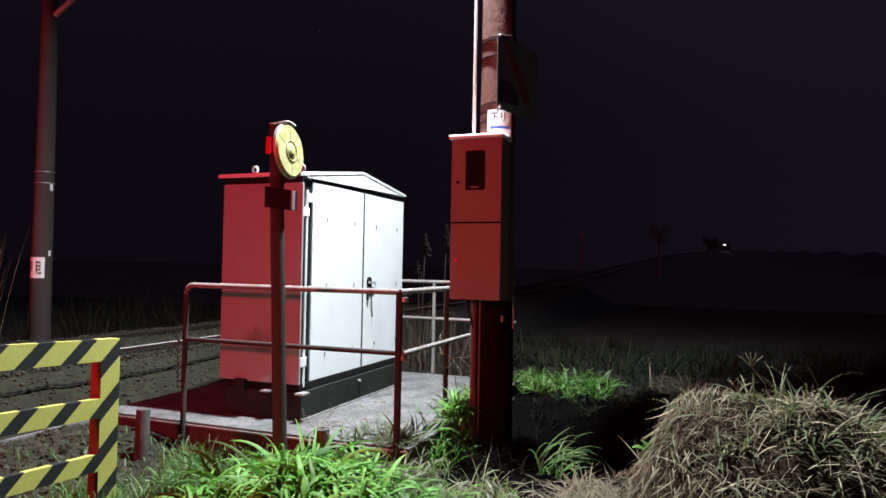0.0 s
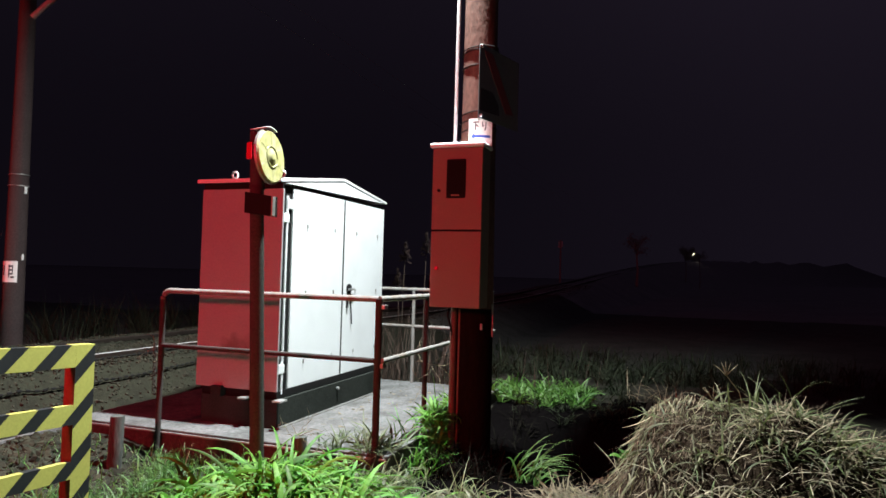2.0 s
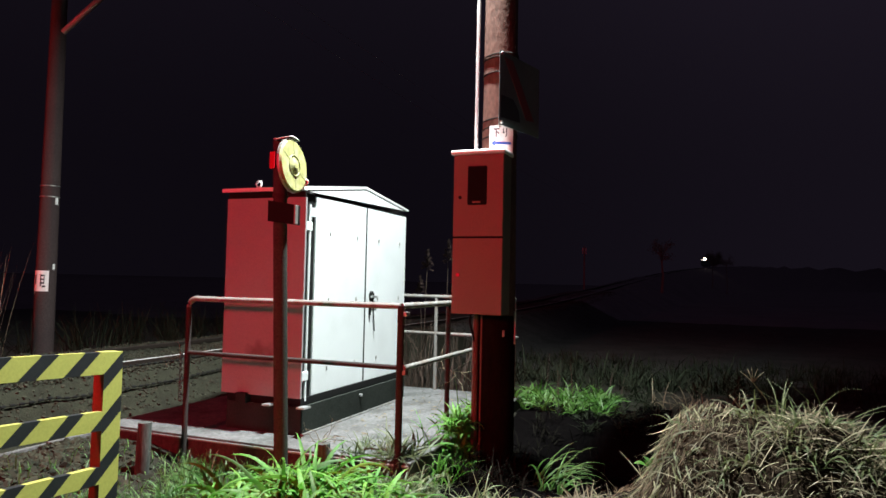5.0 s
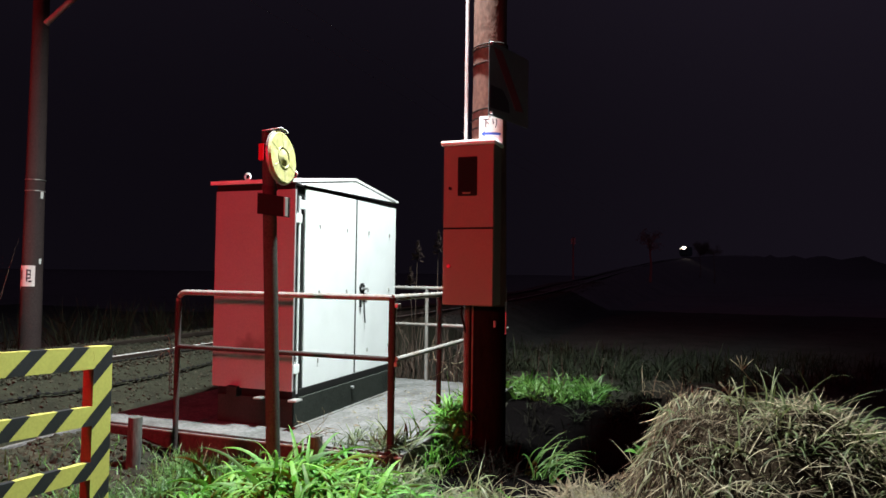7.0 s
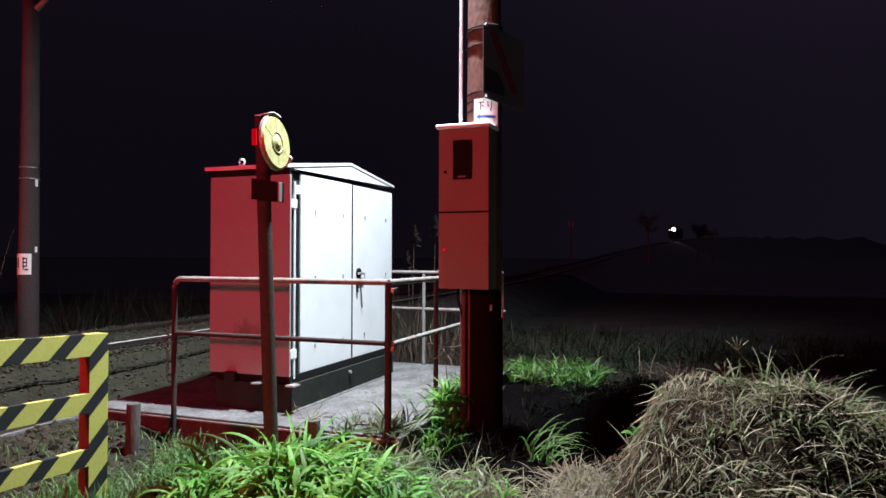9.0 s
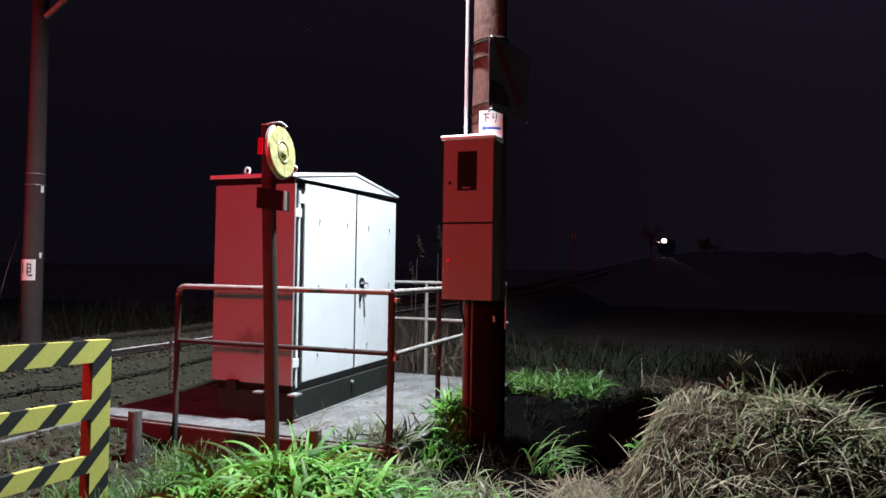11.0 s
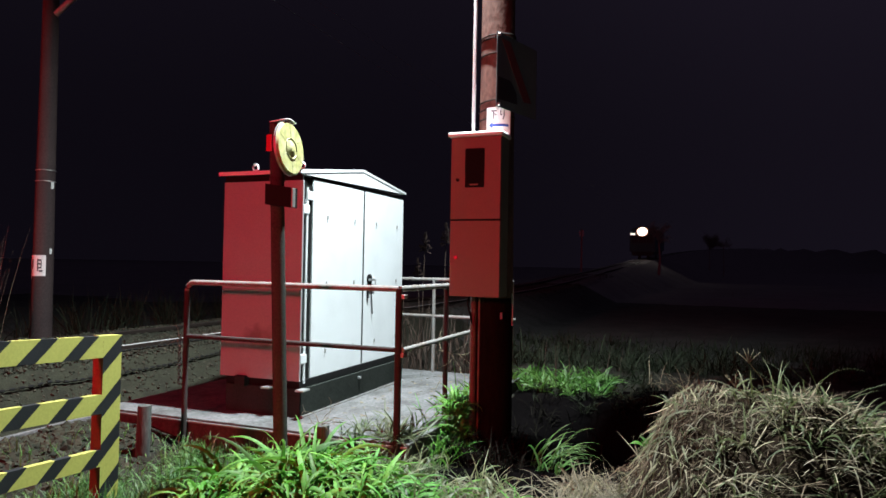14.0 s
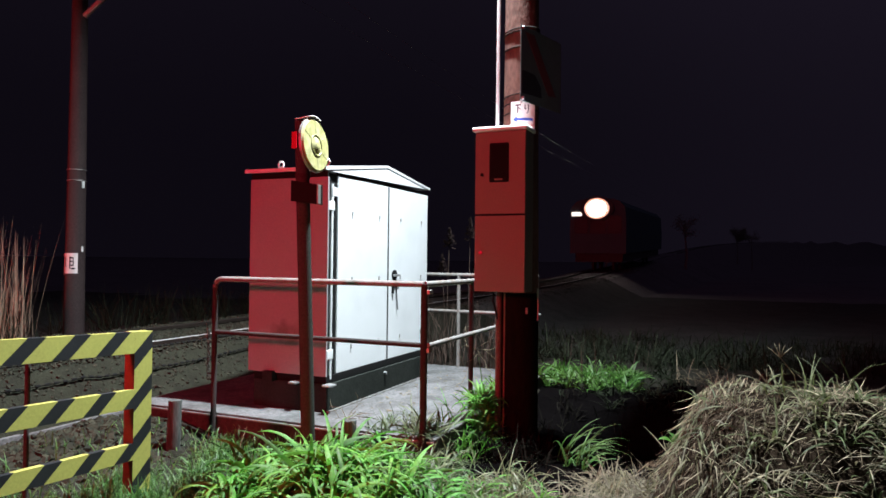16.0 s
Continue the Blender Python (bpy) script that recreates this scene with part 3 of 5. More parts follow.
# ---- handrail round the slab ----
def build_handrail():
    t = thing("handrail", (-2.8, 5.5, SZ), "weathered grey steel pipe handrail round the slab", "handrail")
    xl, xr, yf, yb, zt, zm, r = -3.878, -1.992, 4.313, 7.38, 1.345, 0.912, 0.022
    c = 0.07
    part("post", tube([(xl, yf, 0.09), (xl, yf, zt - c)], r, 12), POST_DARK, t, smooth=True)
    front = [(xl, yf, zt - c - 0.002)] + arc((xl + c, yf, zt - c), c, math.pi, math.pi / 2, 6, (1, 0, 0), (0, 0, 1)) + [(xr, yf, zt)]
    part("front_rail", tube(front, r, 12), RAIL_PAINT, t, smooth=True)
    part("post", tube([(xr, yf, 0.02), (xr, yf, zt)], r * 1.15, 12), POST_DARK, t, smooth=True)
    part("front_mid_rail", tube([(xl, yf, zm), (xr, yf, zm)], r * 0.85, 10), POST_DARK, t, smooth=True)
    part("side_rail", tube([(xr, yf, zt), (xr, yb, zt)], r, 12), RAIL_PAINT, t, smooth=True)
    part("side_mid_rail", tube([(xr + 0.03, yf, zm), (xr + 0.03, yb, zm)], r * 0.85, 10), RAIL_PAINT, t, smooth=True)
    part("back_rail", tube([(xr, yb, zt), (-4.55, yb, zt)], r, 12), RAIL_PAINT, t, smooth=True)
    part("back_mid_rail", tube([(xr, yb, zm), (-4.55, yb, zm)], r * 0.85, 10), RAIL_PAINT, t, smooth=True)
    for x, y in ((xr, 5.266), (xr, 6.318), (xr, yb), (-2.946, yb), (-3.92, yb), (-4.55, yb)):
        part("post", tube([(x, y, SZ - 0.1), (x, y, zt)], r * 0.95, 12), RAIL_PAINT if y == yb else POST_DARK, t, smooth=True)
    for z in (zt - 0.05, zm - 0.03):
        part("bolt", box(xr + 0.02, xr + 0.045, yf - 0.01, yf + 0.05, z - 0.02, z + 0.01, 0.004), STEEL, t)


build_handrail()


# ---- round signal on its pipe ----
def build_signal():
    py = 3.80
    t = thing("obstruction_signal", (-2.6, py, 0.02), "round yellow-lensed obstruction signal on a dark pipe post", "signal")
    part("post", tube([(-2.590, py, -0.1), (-2.697, py, 2.46)], 0.046, 20), POST_PAINT, t, smooth=True)
    c = Vector((-2.588, py - 0.015, 2.281))
    n = Vector((0.995, 0.085, 0.09)).normalized()          # the lens looks along the road and a little up
    u = Vector((0, 1, 0)).cross(n).normalized()
    w = n.cross(u)

    def at(a, r, d):
        return c + r * (math.cos(a) * w + math.sin(a) * u) + d * n
    d = part("lamp_body", tube([c - 0.006 * n, c + 0.012 * n], 0.184, 44), STEEL, t, "thin grey lamp rim")
    part("lens", tube([c + 0.012 * n, c + 0.024 * n], 0.180, 44, r_end=0.168), LENS, d, "pale yellow lens")
    part("lens_ring", tube([at(2 * math.pi * k / 28, 0.070, 0.0245) for k in range(29)], 0.0045, 6, caps=False), LENS_RIB, d, "dark lens ring")
    part("lens_boss", tube([c + 0.024 * n, c + 0.036 * n], 0.060, 20, r_end=0.02), LENS, d, "yellow centre lens")
    for k in range(6):
        a = math.pi / 6 + k * math.pi / 3
        part("lens_rib", tube([at(a, 0.074, 0.0225), at(a, 0.168, 0.0225)], 0.003, 6), LENS_RIB, d, "dark lens joint")
        for da, r in ((0.52, 0.10), (0.28, 0.14), (0.78, 0.14)):
            own = bmesh.new()
            bmesh.ops.create_uvsphere(own, u_segments=10, v_segments=6, radius=0.016)
            bmesh.ops.translate(own, verts=own.verts, vec=at(a + da, r, 0.0095))
            part("lens_bead", own, LENS_BEAD, d, smooth=True)
    hood = bmesh.new()
    rows = [[hood.verts.new(at(-math.pi / 2 + b_, r, dd)) for b_ in [math.radians(-20 + 3.5 * k) for k in range(13)]] for r, dd in ((0.192, -0.09), (0.194, 0.03), (0.200, 0.03), (0.198, -0.09))]
    for a_, b_ in zip(rows, rows[1:] + rows[:1]):
        for k in range(12):
            hood.faces.new((a_[k], a_[k + 1], b_[k + 1], b_[k]))
    for k in (0, 12):
        hood.faces.new([r[k] for r in rows])
    bmesh.ops.recalc_face_normals(hood, faces=hood.faces[:])
    part("visor", hood, PLATE, t, "short white visor", True)
    part("reflector", box(-2.732, -2.690, py - 0.062, py - 0.035, 2.265, 2.378, 0.004), REFLECT_RED, t, "red reflector plate")
    jb = part("junction_box", prism([(-2.715, 1.905), (-2.512, 1.880), (-2.512, 2.012), (-2.715, 2.045)], "y", py - 0.085, py - 0.01), DARK, t, "black tapered junction box")
    part("end_plate", box(-2.511, -2.500, py - 0.084, py - 0.050, 1.882, 2.010, 0.004), PLATE_DULL, jb, "pale end plate")
    part("clamp", tube([(-2.681, py, 2.07), (-2.680, py, 2.095)], 0.052, 18), POST_DARK, t, smooth=True)
    part("clamp", tube([(-2.687, py, 2.30), (-2.686, py, 2.325)], 0.052, 18), POST_DARK, t, smooth=True)


build_signal()


# ---- utility pole and what hangs on it ----
PX, PY = -1.573, 5.26


def build_utility_pole():
    t = thing("utility_pole", (PX, PY, 0), "weathered brown utility pole beside the cabinet", "utility pole")
    part("shaft", tube([(PX, PY, 1.262), (PX, PY, 3.0), (PX + 0.01, PY, 8.6)], 0.154, 32, r_end=0.124), POLE, t, smooth=True)
    # darker material from the ground up to the meter box
    part("butt", tube([(PX, PY, -0.3), (PX, PY, 1.26)], 0.158, 32, r_end=0.155), POLE_BUTT, t, "dark lower end of the pole", True)
    part("conduit", tube([(PX - 0.165, PY - 0.11, 2.45), (PX - 0.154, PY - 0.11, 6.4)], 0.015, 12), PVC, t, "white plastic conduit", True)
    for dx, r in ((-0.135, 0.026), (-0.08, 0.016)):
        part("cable_pipe", tube([(PX + dx, PY - 0.12, -0.1), (PX + dx, PY - 0.12, 1.31)], r, 10), PIPE_BROWN, t, "brown pipe up to the meter box", True)
    part("cable", tube([(PX + 0.163, PY - 0.03, 1.04), (PX + 0.166, PY - 0.03, 1.15), (PX + 0.160, PY - 0.03, 1.30)], 0.007, 8), STEEL, t, "thin grey cable down the pole", True)
    part("cable", tube([(PX - 0.16, PY - 0.17, 1.30), (PX - 0.172, PY - 0.165, 1.20), (PX - 0.15, PY - 0.155, 1.12), (PX - 0.135, PY - 0.13, 1.02)], 0.009, 8), DARK, t, "short black cable under the meter box", True)
    part("tag", box(PX + 0.095, PX + 0.112, PY - 0.150, PY - 0.135, 1.10, 1.15, 0.003), PLATE_DULL, t, "small pale tag")
    for z in (2.715, 2.79, 2.855, 3.237, 3.362, 3.385):
        part("band", tube(arc((PX + 0.001, PY, z), 0.1445, 0, 2 * math.pi, 32, (1, 0, 0.12), (0, 1, 0)), 0.006, 6, caps=False), RAIL_RUST, t, "dark rusty strap")
    part("lamp_arm", tube([(PX - 0.08, PY - 0.08, LAMP[2] + 0.02), (PX - 0.22, PY - 0.18, LAMP[2] + 0.12), (LAMP[0], LAMP[1], LAMP[2] + 0.11)], 0.022, 10), STEEL, t, "short lamp arm")
    part("lamp_head", tube([(LAMP[0], LAMP[1], LAMP[2] + 0.02), (LAMP[0], LAMP[1], LAMP[2] + 0.13)], 0.15, 24, r_end=0.07), STEEL, t, "grey lamp head")
    part("lamp_lens", tube([(LAMP[0], LAMP[1], LAMP[2] + 0.014), (LAMP[0], LAMP[1], LAMP[2] + 0.0195)], 0.13, 24), LAMP_GLOW, t, "glowing white lens")


def build_meter_box():
    x0, x1, y0, y1, z0, z1 = -1.830, -1.421, 4.882, 5.10, 1.280, 2.525
    t = thing("meter_box", (-1.625, 4.99, z0), "tall brown steel meter box strapped to the utility pole", "meter box")
    part("body", box(x0, x1, y0 + 0.012, y1, z0, z1, 0.006), BOX_PAINT, t)
    zm = 1.873
    part("door_seam", box(x0 + 0.002, x1 - 0.002, y0 + 0.008, y0 + 0.013, zm - 0.007, zm + 0.007), DARK, t, "dark seam between the doors")
    up = part("upper_door", box(x0 + 0.003, x1 - 0.003, y0, y0 + 0.014, zm + 0.0075, z1 - 0.02, 0.004), BOX_PAINT, t)
    low = part("lower_door", box(x0 + 0.003, x1 - 0.003, y0, y0 + 0.014, z0, zm - 0.0075, 0.004), BOX_PAINT, t)
    wx0, wx1, wz0, wz1 = -1.709, -1.555, 2.124, 2.427
    part("window_frame", box(wx0, wx1, y0 - 0.010, y0 + 0.004, wz0, wz1, 0.012), DARK, up, "dark window frame")
    part("window", box(wx0 + 0.016, wx1 - 0.016, y0 - 0.013, y0 - 0.006, wz0 + 0.036, wz1 - 0.016, 0.003), GLASS_DARK, up, "dark glazed meter window")
    part("window_latch", box(wx0 + 0.042, wx1 - 0.048, y0 - 0.018, y0 - 0.007, wz0 + 0.014, wz0 + 0.027, 0.002), BOX_PAINT, up)
    part("knob", tube([(x0 + 0.06, y0 - 0.012, 2.185), (x0 + 0.06, y0 + 0.004, 2.185)], 0.013, 12), DARK, up, "small dark knob")
    part("knob", tube([(x0 + 0.055, y0 - 0.016, 1.58), (x0 + 0.055, y0 + 0.004, 1.58)], 0.014, 12), REFLECT_RED, low, "small red knob")
    part("rain_cap", box(x0 - 0.016, x1 + 0.016, y0 - 0.03, y1 + 0.012, z1 - 0.004, z1 + 0.03, 0.014), PAINT_ROOF, t, "pale rounded rain cap", True)


def build_direction_plate():
    r, z0, z1 = 0.150, 2.545, 2.792
    t = thing("direction_plate", (PX, PY - r, z0), "white curved plate with a blue arrow, wrapped round the pole", "sign")
    bm = bmesh.new()
    a0, a1, n = math.radians(-110), math.radians(-34), 14
    ring = []
    for i in range(n + 1):
        a = a0 + (a1 - a0) * i / n
        ring.append([bm.verts.new((PX + 0.012 + rr * math.cos(a), PY + rr * math.sin(a), z)) for rr, z in ((r, z0), (r, z1), (r + 0.004, z1), (r + 0.004, z0))])
    for p, q in zip(ring, ring[1:]):
        for k in range(4):
            bm.faces.new((p[k], p[(k + 1) % 4], q[(k + 1) % 4], q[k]))
    bm.faces.new(ring[0])
    bm.faces.new(ring[-1][::-1])
    bmesh.ops.recalc_face_normals(bm, faces=bm.faces[:])
    part("plate", bm, PLATE, t)

    def curved(poly, mat, name):
        own = bmesh.new()
        for pl in poly:
            f = []
            for u, z in pl:
                a = math.radians(u - 12)
                f.append(own.verts.new((PX + 0.012 + (r + 0.0065) * math.cos(a), PY + (r + 0.0065) * math.sin(a), z)))
            own.faces.new(f)
        part(name, own, mat, t)
    za, zc = 2.648, 2.732
    strip = [[(-78 + 6 * k, za - 0.010), (-72 + 6 * k, za - 0.010), (-72 + 6 * k, za + 0.010), (-78 + 6 * k, za + 0.010)] for k in range(8)]
    curved([[(-91, za), (-78, za - 0.027), (-78, za + 0.027)]] + strip, BLUE, "arrow")
    # the written character for "down": a bar, an upright and a short stroke; the next one is the kana beside it half hidden
    curved([[(-85, zc + 0.026), (-66, zc + 0.026), (-66, zc + 0.036), (-85, zc + 0.036)], [(-77.5, zc - 0.036), (-74, zc - 0.036), (-74, zc + 0.027), (-77.5, zc + 0.027)],
            [(-74, zc + 0.006), (-67.5, zc - 0.012), (-66.5, zc - 0.003), (-73, zc + 0.014)]], INK, "character_down")
    curved([[(-56, zc - 0.004), (-53, zc - 0.008), (-53.5, zc + 0.036), (-56, zc + 0.036)], [(-53, zc - 0.008), (-50, zc + 0.002), (-51, zc + 0.006), (-53.5, zc + 0.002)],
            [(-46, zc - 0.01), (-43, zc - 0.01), (-43, zc + 0.036), (-46, zc + 0.036)], [(-49, zc - 0.038), (-46, zc - 0.036), (-43, zc - 0.01), (-46, zc - 0.01)]], INK, "character_stroke")


def build_square_sign():
    p, u = Vector((-1.494, 4.96, 0)), Vector((0.291, 0.957, 0)).normalized()
    nrm = Vector((u.y, -u.x, 0))
    t = thing("square_sign", (-1.40, 5.2, 2.74), "dull white square sign with a red slanting stripe", "sign")
    z0, z1, L = 2.765, 3.355, 0.613

    def flat(poly, d0, d1, mat, name, label=""):
        own = bmesh.new()
        a = [own.verts.new(p + u * s + nrm * d0 + Vector((0, 0, z))) for s, z in poly]
        b = [own.verts.new(p + u * s + nrm * d1 + Vector((0, 0, z))) for s, z in poly]
        own.faces.new(a)
        own.faces.new(b[::-1])
        for i in range(len(poly)):
            j = (i + 1) % len(poly)
            own.faces.new((a[i], b[i], b[j], a[j]))
        bmesh.ops.recalc_face_normals(own, faces=own.faces[:])
        part(name, own, mat, t, label)
    flat([(0, z0), (L, z0), (L, z1), (0, z1)], 0, 0.004, SIGN_WHITE, "board")
    flat([(0.06, z1 - 0.04), (0.19, z1 - 0.04), (0.53, z0 + 0.12), (0.41, z0 + 0.11)], 0.0045, 0.006, SIGN_RED, "red_stripe", "red slanting stripe")
    flat([(0.02, z0 + 0.06), (0.31, z0 + 0.07), (0.29, z0 + 0.16), (0.20, z0 + 0.24), (0.02, z0 + 0.24)], 0.0045, 0.006, INK, "dark_shape", "dark painted shape")
    for z in (z0 + 0.02, z1 - 0.02):
        part("bracket", tube([p + u * 0.02 + Vector((0, 0, z)), Vector((PX, PY, z))], 0.012, 8), STEEL, t, "steel bracket")
        part("bolt", tube([p + u * 0.025 + nrm * 0.004 + Vector((0, 0, z)), p + u * 0.025 + nrm * 0.022 + Vector((0, 0, z))], 0.013, 8), BRIGHT, t, "bright bolt head")


build_utility_pole()
build_meter_box()
build_direction_plate()
build_square_sign()


# ---- striped crossing fence ----
def build_fence():
    X, Y, zt = -3.378, 3.115, 1.060
    t = thing("crossing_fence", (X, Y, 0.0), "yellow and black striped wooden crossing fence", "fence")

    def striped(y0, y1, z0, z1, x0, x1, name, slope, label=""):
        """A board, scored along slanting lines and painted black between every other pair of them."""
        own = box(x0, x1, y0, y1, z0, z1, 0.001)
        w0, w1 = y0 - LEAN * z1, y1 - LEAN * z0
        k0, k1 = math.floor((w0 - PHASE) / PITCH) - 1, math.ceil((w1 - PHASE) / PITCH) + 1
        for k in range(k0, k1 + 1):
            for w in (PHASE + k * PITCH, PHASE + k * PITCH + YELLOW_WIDTH):
                bmesh.ops.bisect_plane(own, geom=own.verts[:] + own.edges[:] + own.faces[:], plane_co=(0, w, 0), plane_no=(0, 1, -LEAN))
        for f in own.faces:
            c = f.calc_center_median()
            f.material_index = 0 if ((c.y - LEAN * c.z - PHASE) % PITCH) < YELLOW_WIDTH else 1
            # faces towards the signal get its red light as paint
            if f.normal.y < -0.8:
                f.material_index = 2
        for v in own.verts:
            v.co.z += slope * (v.co.y - Y)
        part(name, own, [YELLOW, BLACK, RED_LIT_END], t, label)
    LEAN, PITCH, YELLOW_WIDTH, PHASE = 1.05, 0.27, 0.164, 1.298
    striped(Y - 0.135, Y, -0.15, zt, X, X + 0.08, "end_post", -0.045)
    for zb, ht in ((0.930, 0.130), (0.600, 0.114), (0.288, 0.102)):
        striped(Y - 1.9, Y - 0.135, zb, zb + ht, X + 0.042, X + 0.08, "board", -0.045)
    part("rear_stake", tube([(X - 0.012, 2.375, -0.1), (X - 0.012, 2.375, 0.95)], 0.013, 8), POST_DARK, t, "thin dark steel stake", True)
    striped(Y - 2.04, Y - 1.903, -0.15, zt + 0.07, X, X + 0.08, "end_post", 0)


build_fence()


# ---- stubs, far pole ----
def build_stub(x, y, z0, z1, r, lean):
    # short grey pipe stub, modelled solid
    bm = tube([(x, y, z0), (x + lean * 0.6, y, (z0 + z1) / 2), (x + lean, y, z1 - 0.01), (x + lean, y, z1)], r, 14, r_end=r * 0.93)
    mesh_thing("round_stake", bm, GREY_STUB, "short weathered round stake standing before the slab", "stake", (x, y, z0), True, group="stakes before the slab")


build_stub(-3.90, 3.90, -0.1, 0.43, 0.052, 0.02)
build_stub(-2.40, 3.98, -0.1, 0.415, 0.055, 0.0)


def build_far_pole():
    x, y = -8.965, 7.03
    t = thing("line_pole", (x, y, 0.1), "tall grey concrete line pole beyond the track with a white notice", "utility pole")
    part("shaft", tube([(x, y, -0.3), (x, y, 4.5), (x, y, 9.5)], 0.148, 28, r_end=0.076), POLE_GREY, t, smooth=True)
    for z in (2.64, 2.80):
        part("band", tube(arc((x, y, z), 0.129, 0, 2 * math.pi, 28, (1, 0, 0), (0, 1, 0)), 0.008, 6, caps=False), STEEL, t, "steel strap")
    part("bracket_arm", tube([(x + 0.1, y, 5.10), (x + 0.8, y + 0.2, 5.75), (x + 2.4, y + 0.2, 6.2)], 0.045, 12), STEEL, t, "sloping bracket arm")


build_far_pole()


# ---- grass ----
def blades(name, spots, mat, label, category, seed, segs=4):
    """spots: rows of (x, y, z, length, width, lean, heading, droop)."""
    rnd = random.Random(seed)
    verts, faces = [], []
    for x, y, z, ln, wd, lean, head, droop in spots:
        k = len(verts)
        ch, sh = math.cos(head), math.sin(head)
        tw = rnd.uniform(-0.7, 0.7)
        px, pz, ang = 0.0, 0.0, lean
        step = ln / segs
        for i in range(segs + 1):
            u = i / segs
            w = wd * (0.55 + 1.3 * u * (1 - u) * 1.6) * (1 - u ** 3) * 0.5
            sx, sy = -sh * math.cos(tw), ch * math.cos(tw)
            cx, cy, cz = x + ch * px, y + sh * px, z + pz
            if i < segs:
                verts.append((cx + sx * w, cy + sy * w, cz + math.sin(tw) * w * math.sin(ang)))
                verts.append((cx - sx * w, cy - sy * w, cz - math.sin(tw) * w * math.sin(ang)))
            else:
                verts.append((cx, cy, cz))
            px += step * math.sin(ang)
            pz += step * math.cos(ang)
            ang += droop / segs
        for i in range(segs - 1):
            a = k + 2 * i
            faces.append((a, a + 1, a + 3, a + 2))
        a = k + 2 * (segs - 1)
        faces.append((a, a + 1, a + 2))
    return scatter_mesh(name, verts, faces, mat, label, category)


def field(n, seed, area, length, width, lean, droop, heading=None, clumps=0, keep=None, lift=0.0, hug=None):
    """hug: left of this x the blades that point towards the ditch hang down the flank."""
    rnd = random.Random(seed)
    x0, x1, y0, y1 = area
    centres = [(rnd.uniform(x0, x1), rnd.uniform(y0, y1)) for _ in range(clumps)]
    out = []
    while len(out) < n:
        if centres and rnd.random() < 0.85:
            c = rnd.choice(centres)
            x, y = rnd.gauss(c[0], 0.06), rnd.gauss(c[1], 0.06)
        else:
            x, y = rnd.uniform(x0, x1), rnd.uniform(y0, y1)
        if keep and not keep(x, y, rnd):
            n -= 0.2
            continue
        h = rnd.uniform(0, 2 * math.pi) if heading is None else rnd.gauss(*heading)
        rise, ln, wd, tip, bend = rnd.uniform(0, lift), rnd.uniform(*length), rnd.uniform(*width), rnd.uniform(*lean), rnd.uniform(*droop)
        if hug is not None and x < hug and math.cos(h) < 0.35:
            tip, bend, ln, rise = rnd.uniform(2.25, 2.95), rnd.uniform(-0.3, 0.6), ln * 0.7, rise * 0.5
        out.append((x, y, (SZ if -4.78 < x < -1.92 and 4.35 < y < 7.44 else ground_z(x, y)) - 0.01 + rise, ln, wd, tip, h, bend))
    return out


def mown(x, y, rnd):
    """Thin out the grass on the slab and where the ditch and the pole's foot are kept dark."""
    return not (x < -3.70 and y > 2.75 and rnd.random() < 0.9) and not (-4.8 < x < -1.9 and 4.32 < y < 7.47) and not (-1.78 < x < -0.85 and y > 4.08 + 0.12 * math.sin(x * 9) and rnd.random() < 0.93) and not (-1.2 < x < -0.45 and 4.95 < y < 6.5 and rnd.random() < 0.97)


def tufts(name, centres, per, length, width, lean, droop, mat, label, category, seed, segs=8, fold=0.35, heading=None):
    """Strap leaves that spring from common roots: centres are rows of (x, y, z, size); each leaf is folded along its rib, bends over and tapers."""
    rnd = random.Random(seed)
    verts, faces = [], []
    for x, y, z, size in centres:
        n = rnd.randint(*per)
        turn0 = rnd.uniform(0, 6.28)
        for q in range(n):
            head = rnd.gauss(*heading) if heading else turn0 + 6.28 * q / n + rnd.gauss(0, 0.35)
            ln, wd = rnd.uniform(*length) * size, rnd.uniform(*width)
            inner = rnd.random() ** 0.7
            ang, bend = lean[0] + (lean[1] - lean[0]) * inner, rnd.uniform(*droop)
            tw, sway = rnd.gauss(0, 0.5), rnd.gauss(0, 0.4)
            bx, by = x + rnd.gauss(0, 0.018), y + rnd.gauss(0, 0.018)
            p = Vector((bx, by, z))
            k, step = len(verts), ln / segs
            for i in range(segs + 1):
                u = i / segs
                w = 0.5 * wd * min(1.0, 0.35 + 2.2 * u) * max(0.0, 1 - u ** 2.6)
                h = head + sway * u
                d = Vector((math.cos(h) * math.sin(ang), math.sin(h) * math.sin(ang), math.cos(ang)))
                side = Vector((-math.sin(h), math.cos(h), 0))
                up = d.cross(side)
                roll = tw * (0.3 + u)
                side, up = side * math.cos(roll) + up * math.sin(roll), up * math.cos(roll) - side * math.sin(roll)
                verts += [p + side * w - up * w * fold, p, p - side * w - up * w * fold]
                p = p + d * step
                ang += bend / segs * (0.5 + u)
            for i in range(segs):
                a = k + 3 * i
                faces += [(a, a + 1, a + 4, a + 3), (a + 1, a + 2, a + 5, a + 4)]
    ob = scatter_mesh(name, verts, faces, mat, label, category)
    for f in ob.data.polygons:
        f.use_smooth = True
    return ob


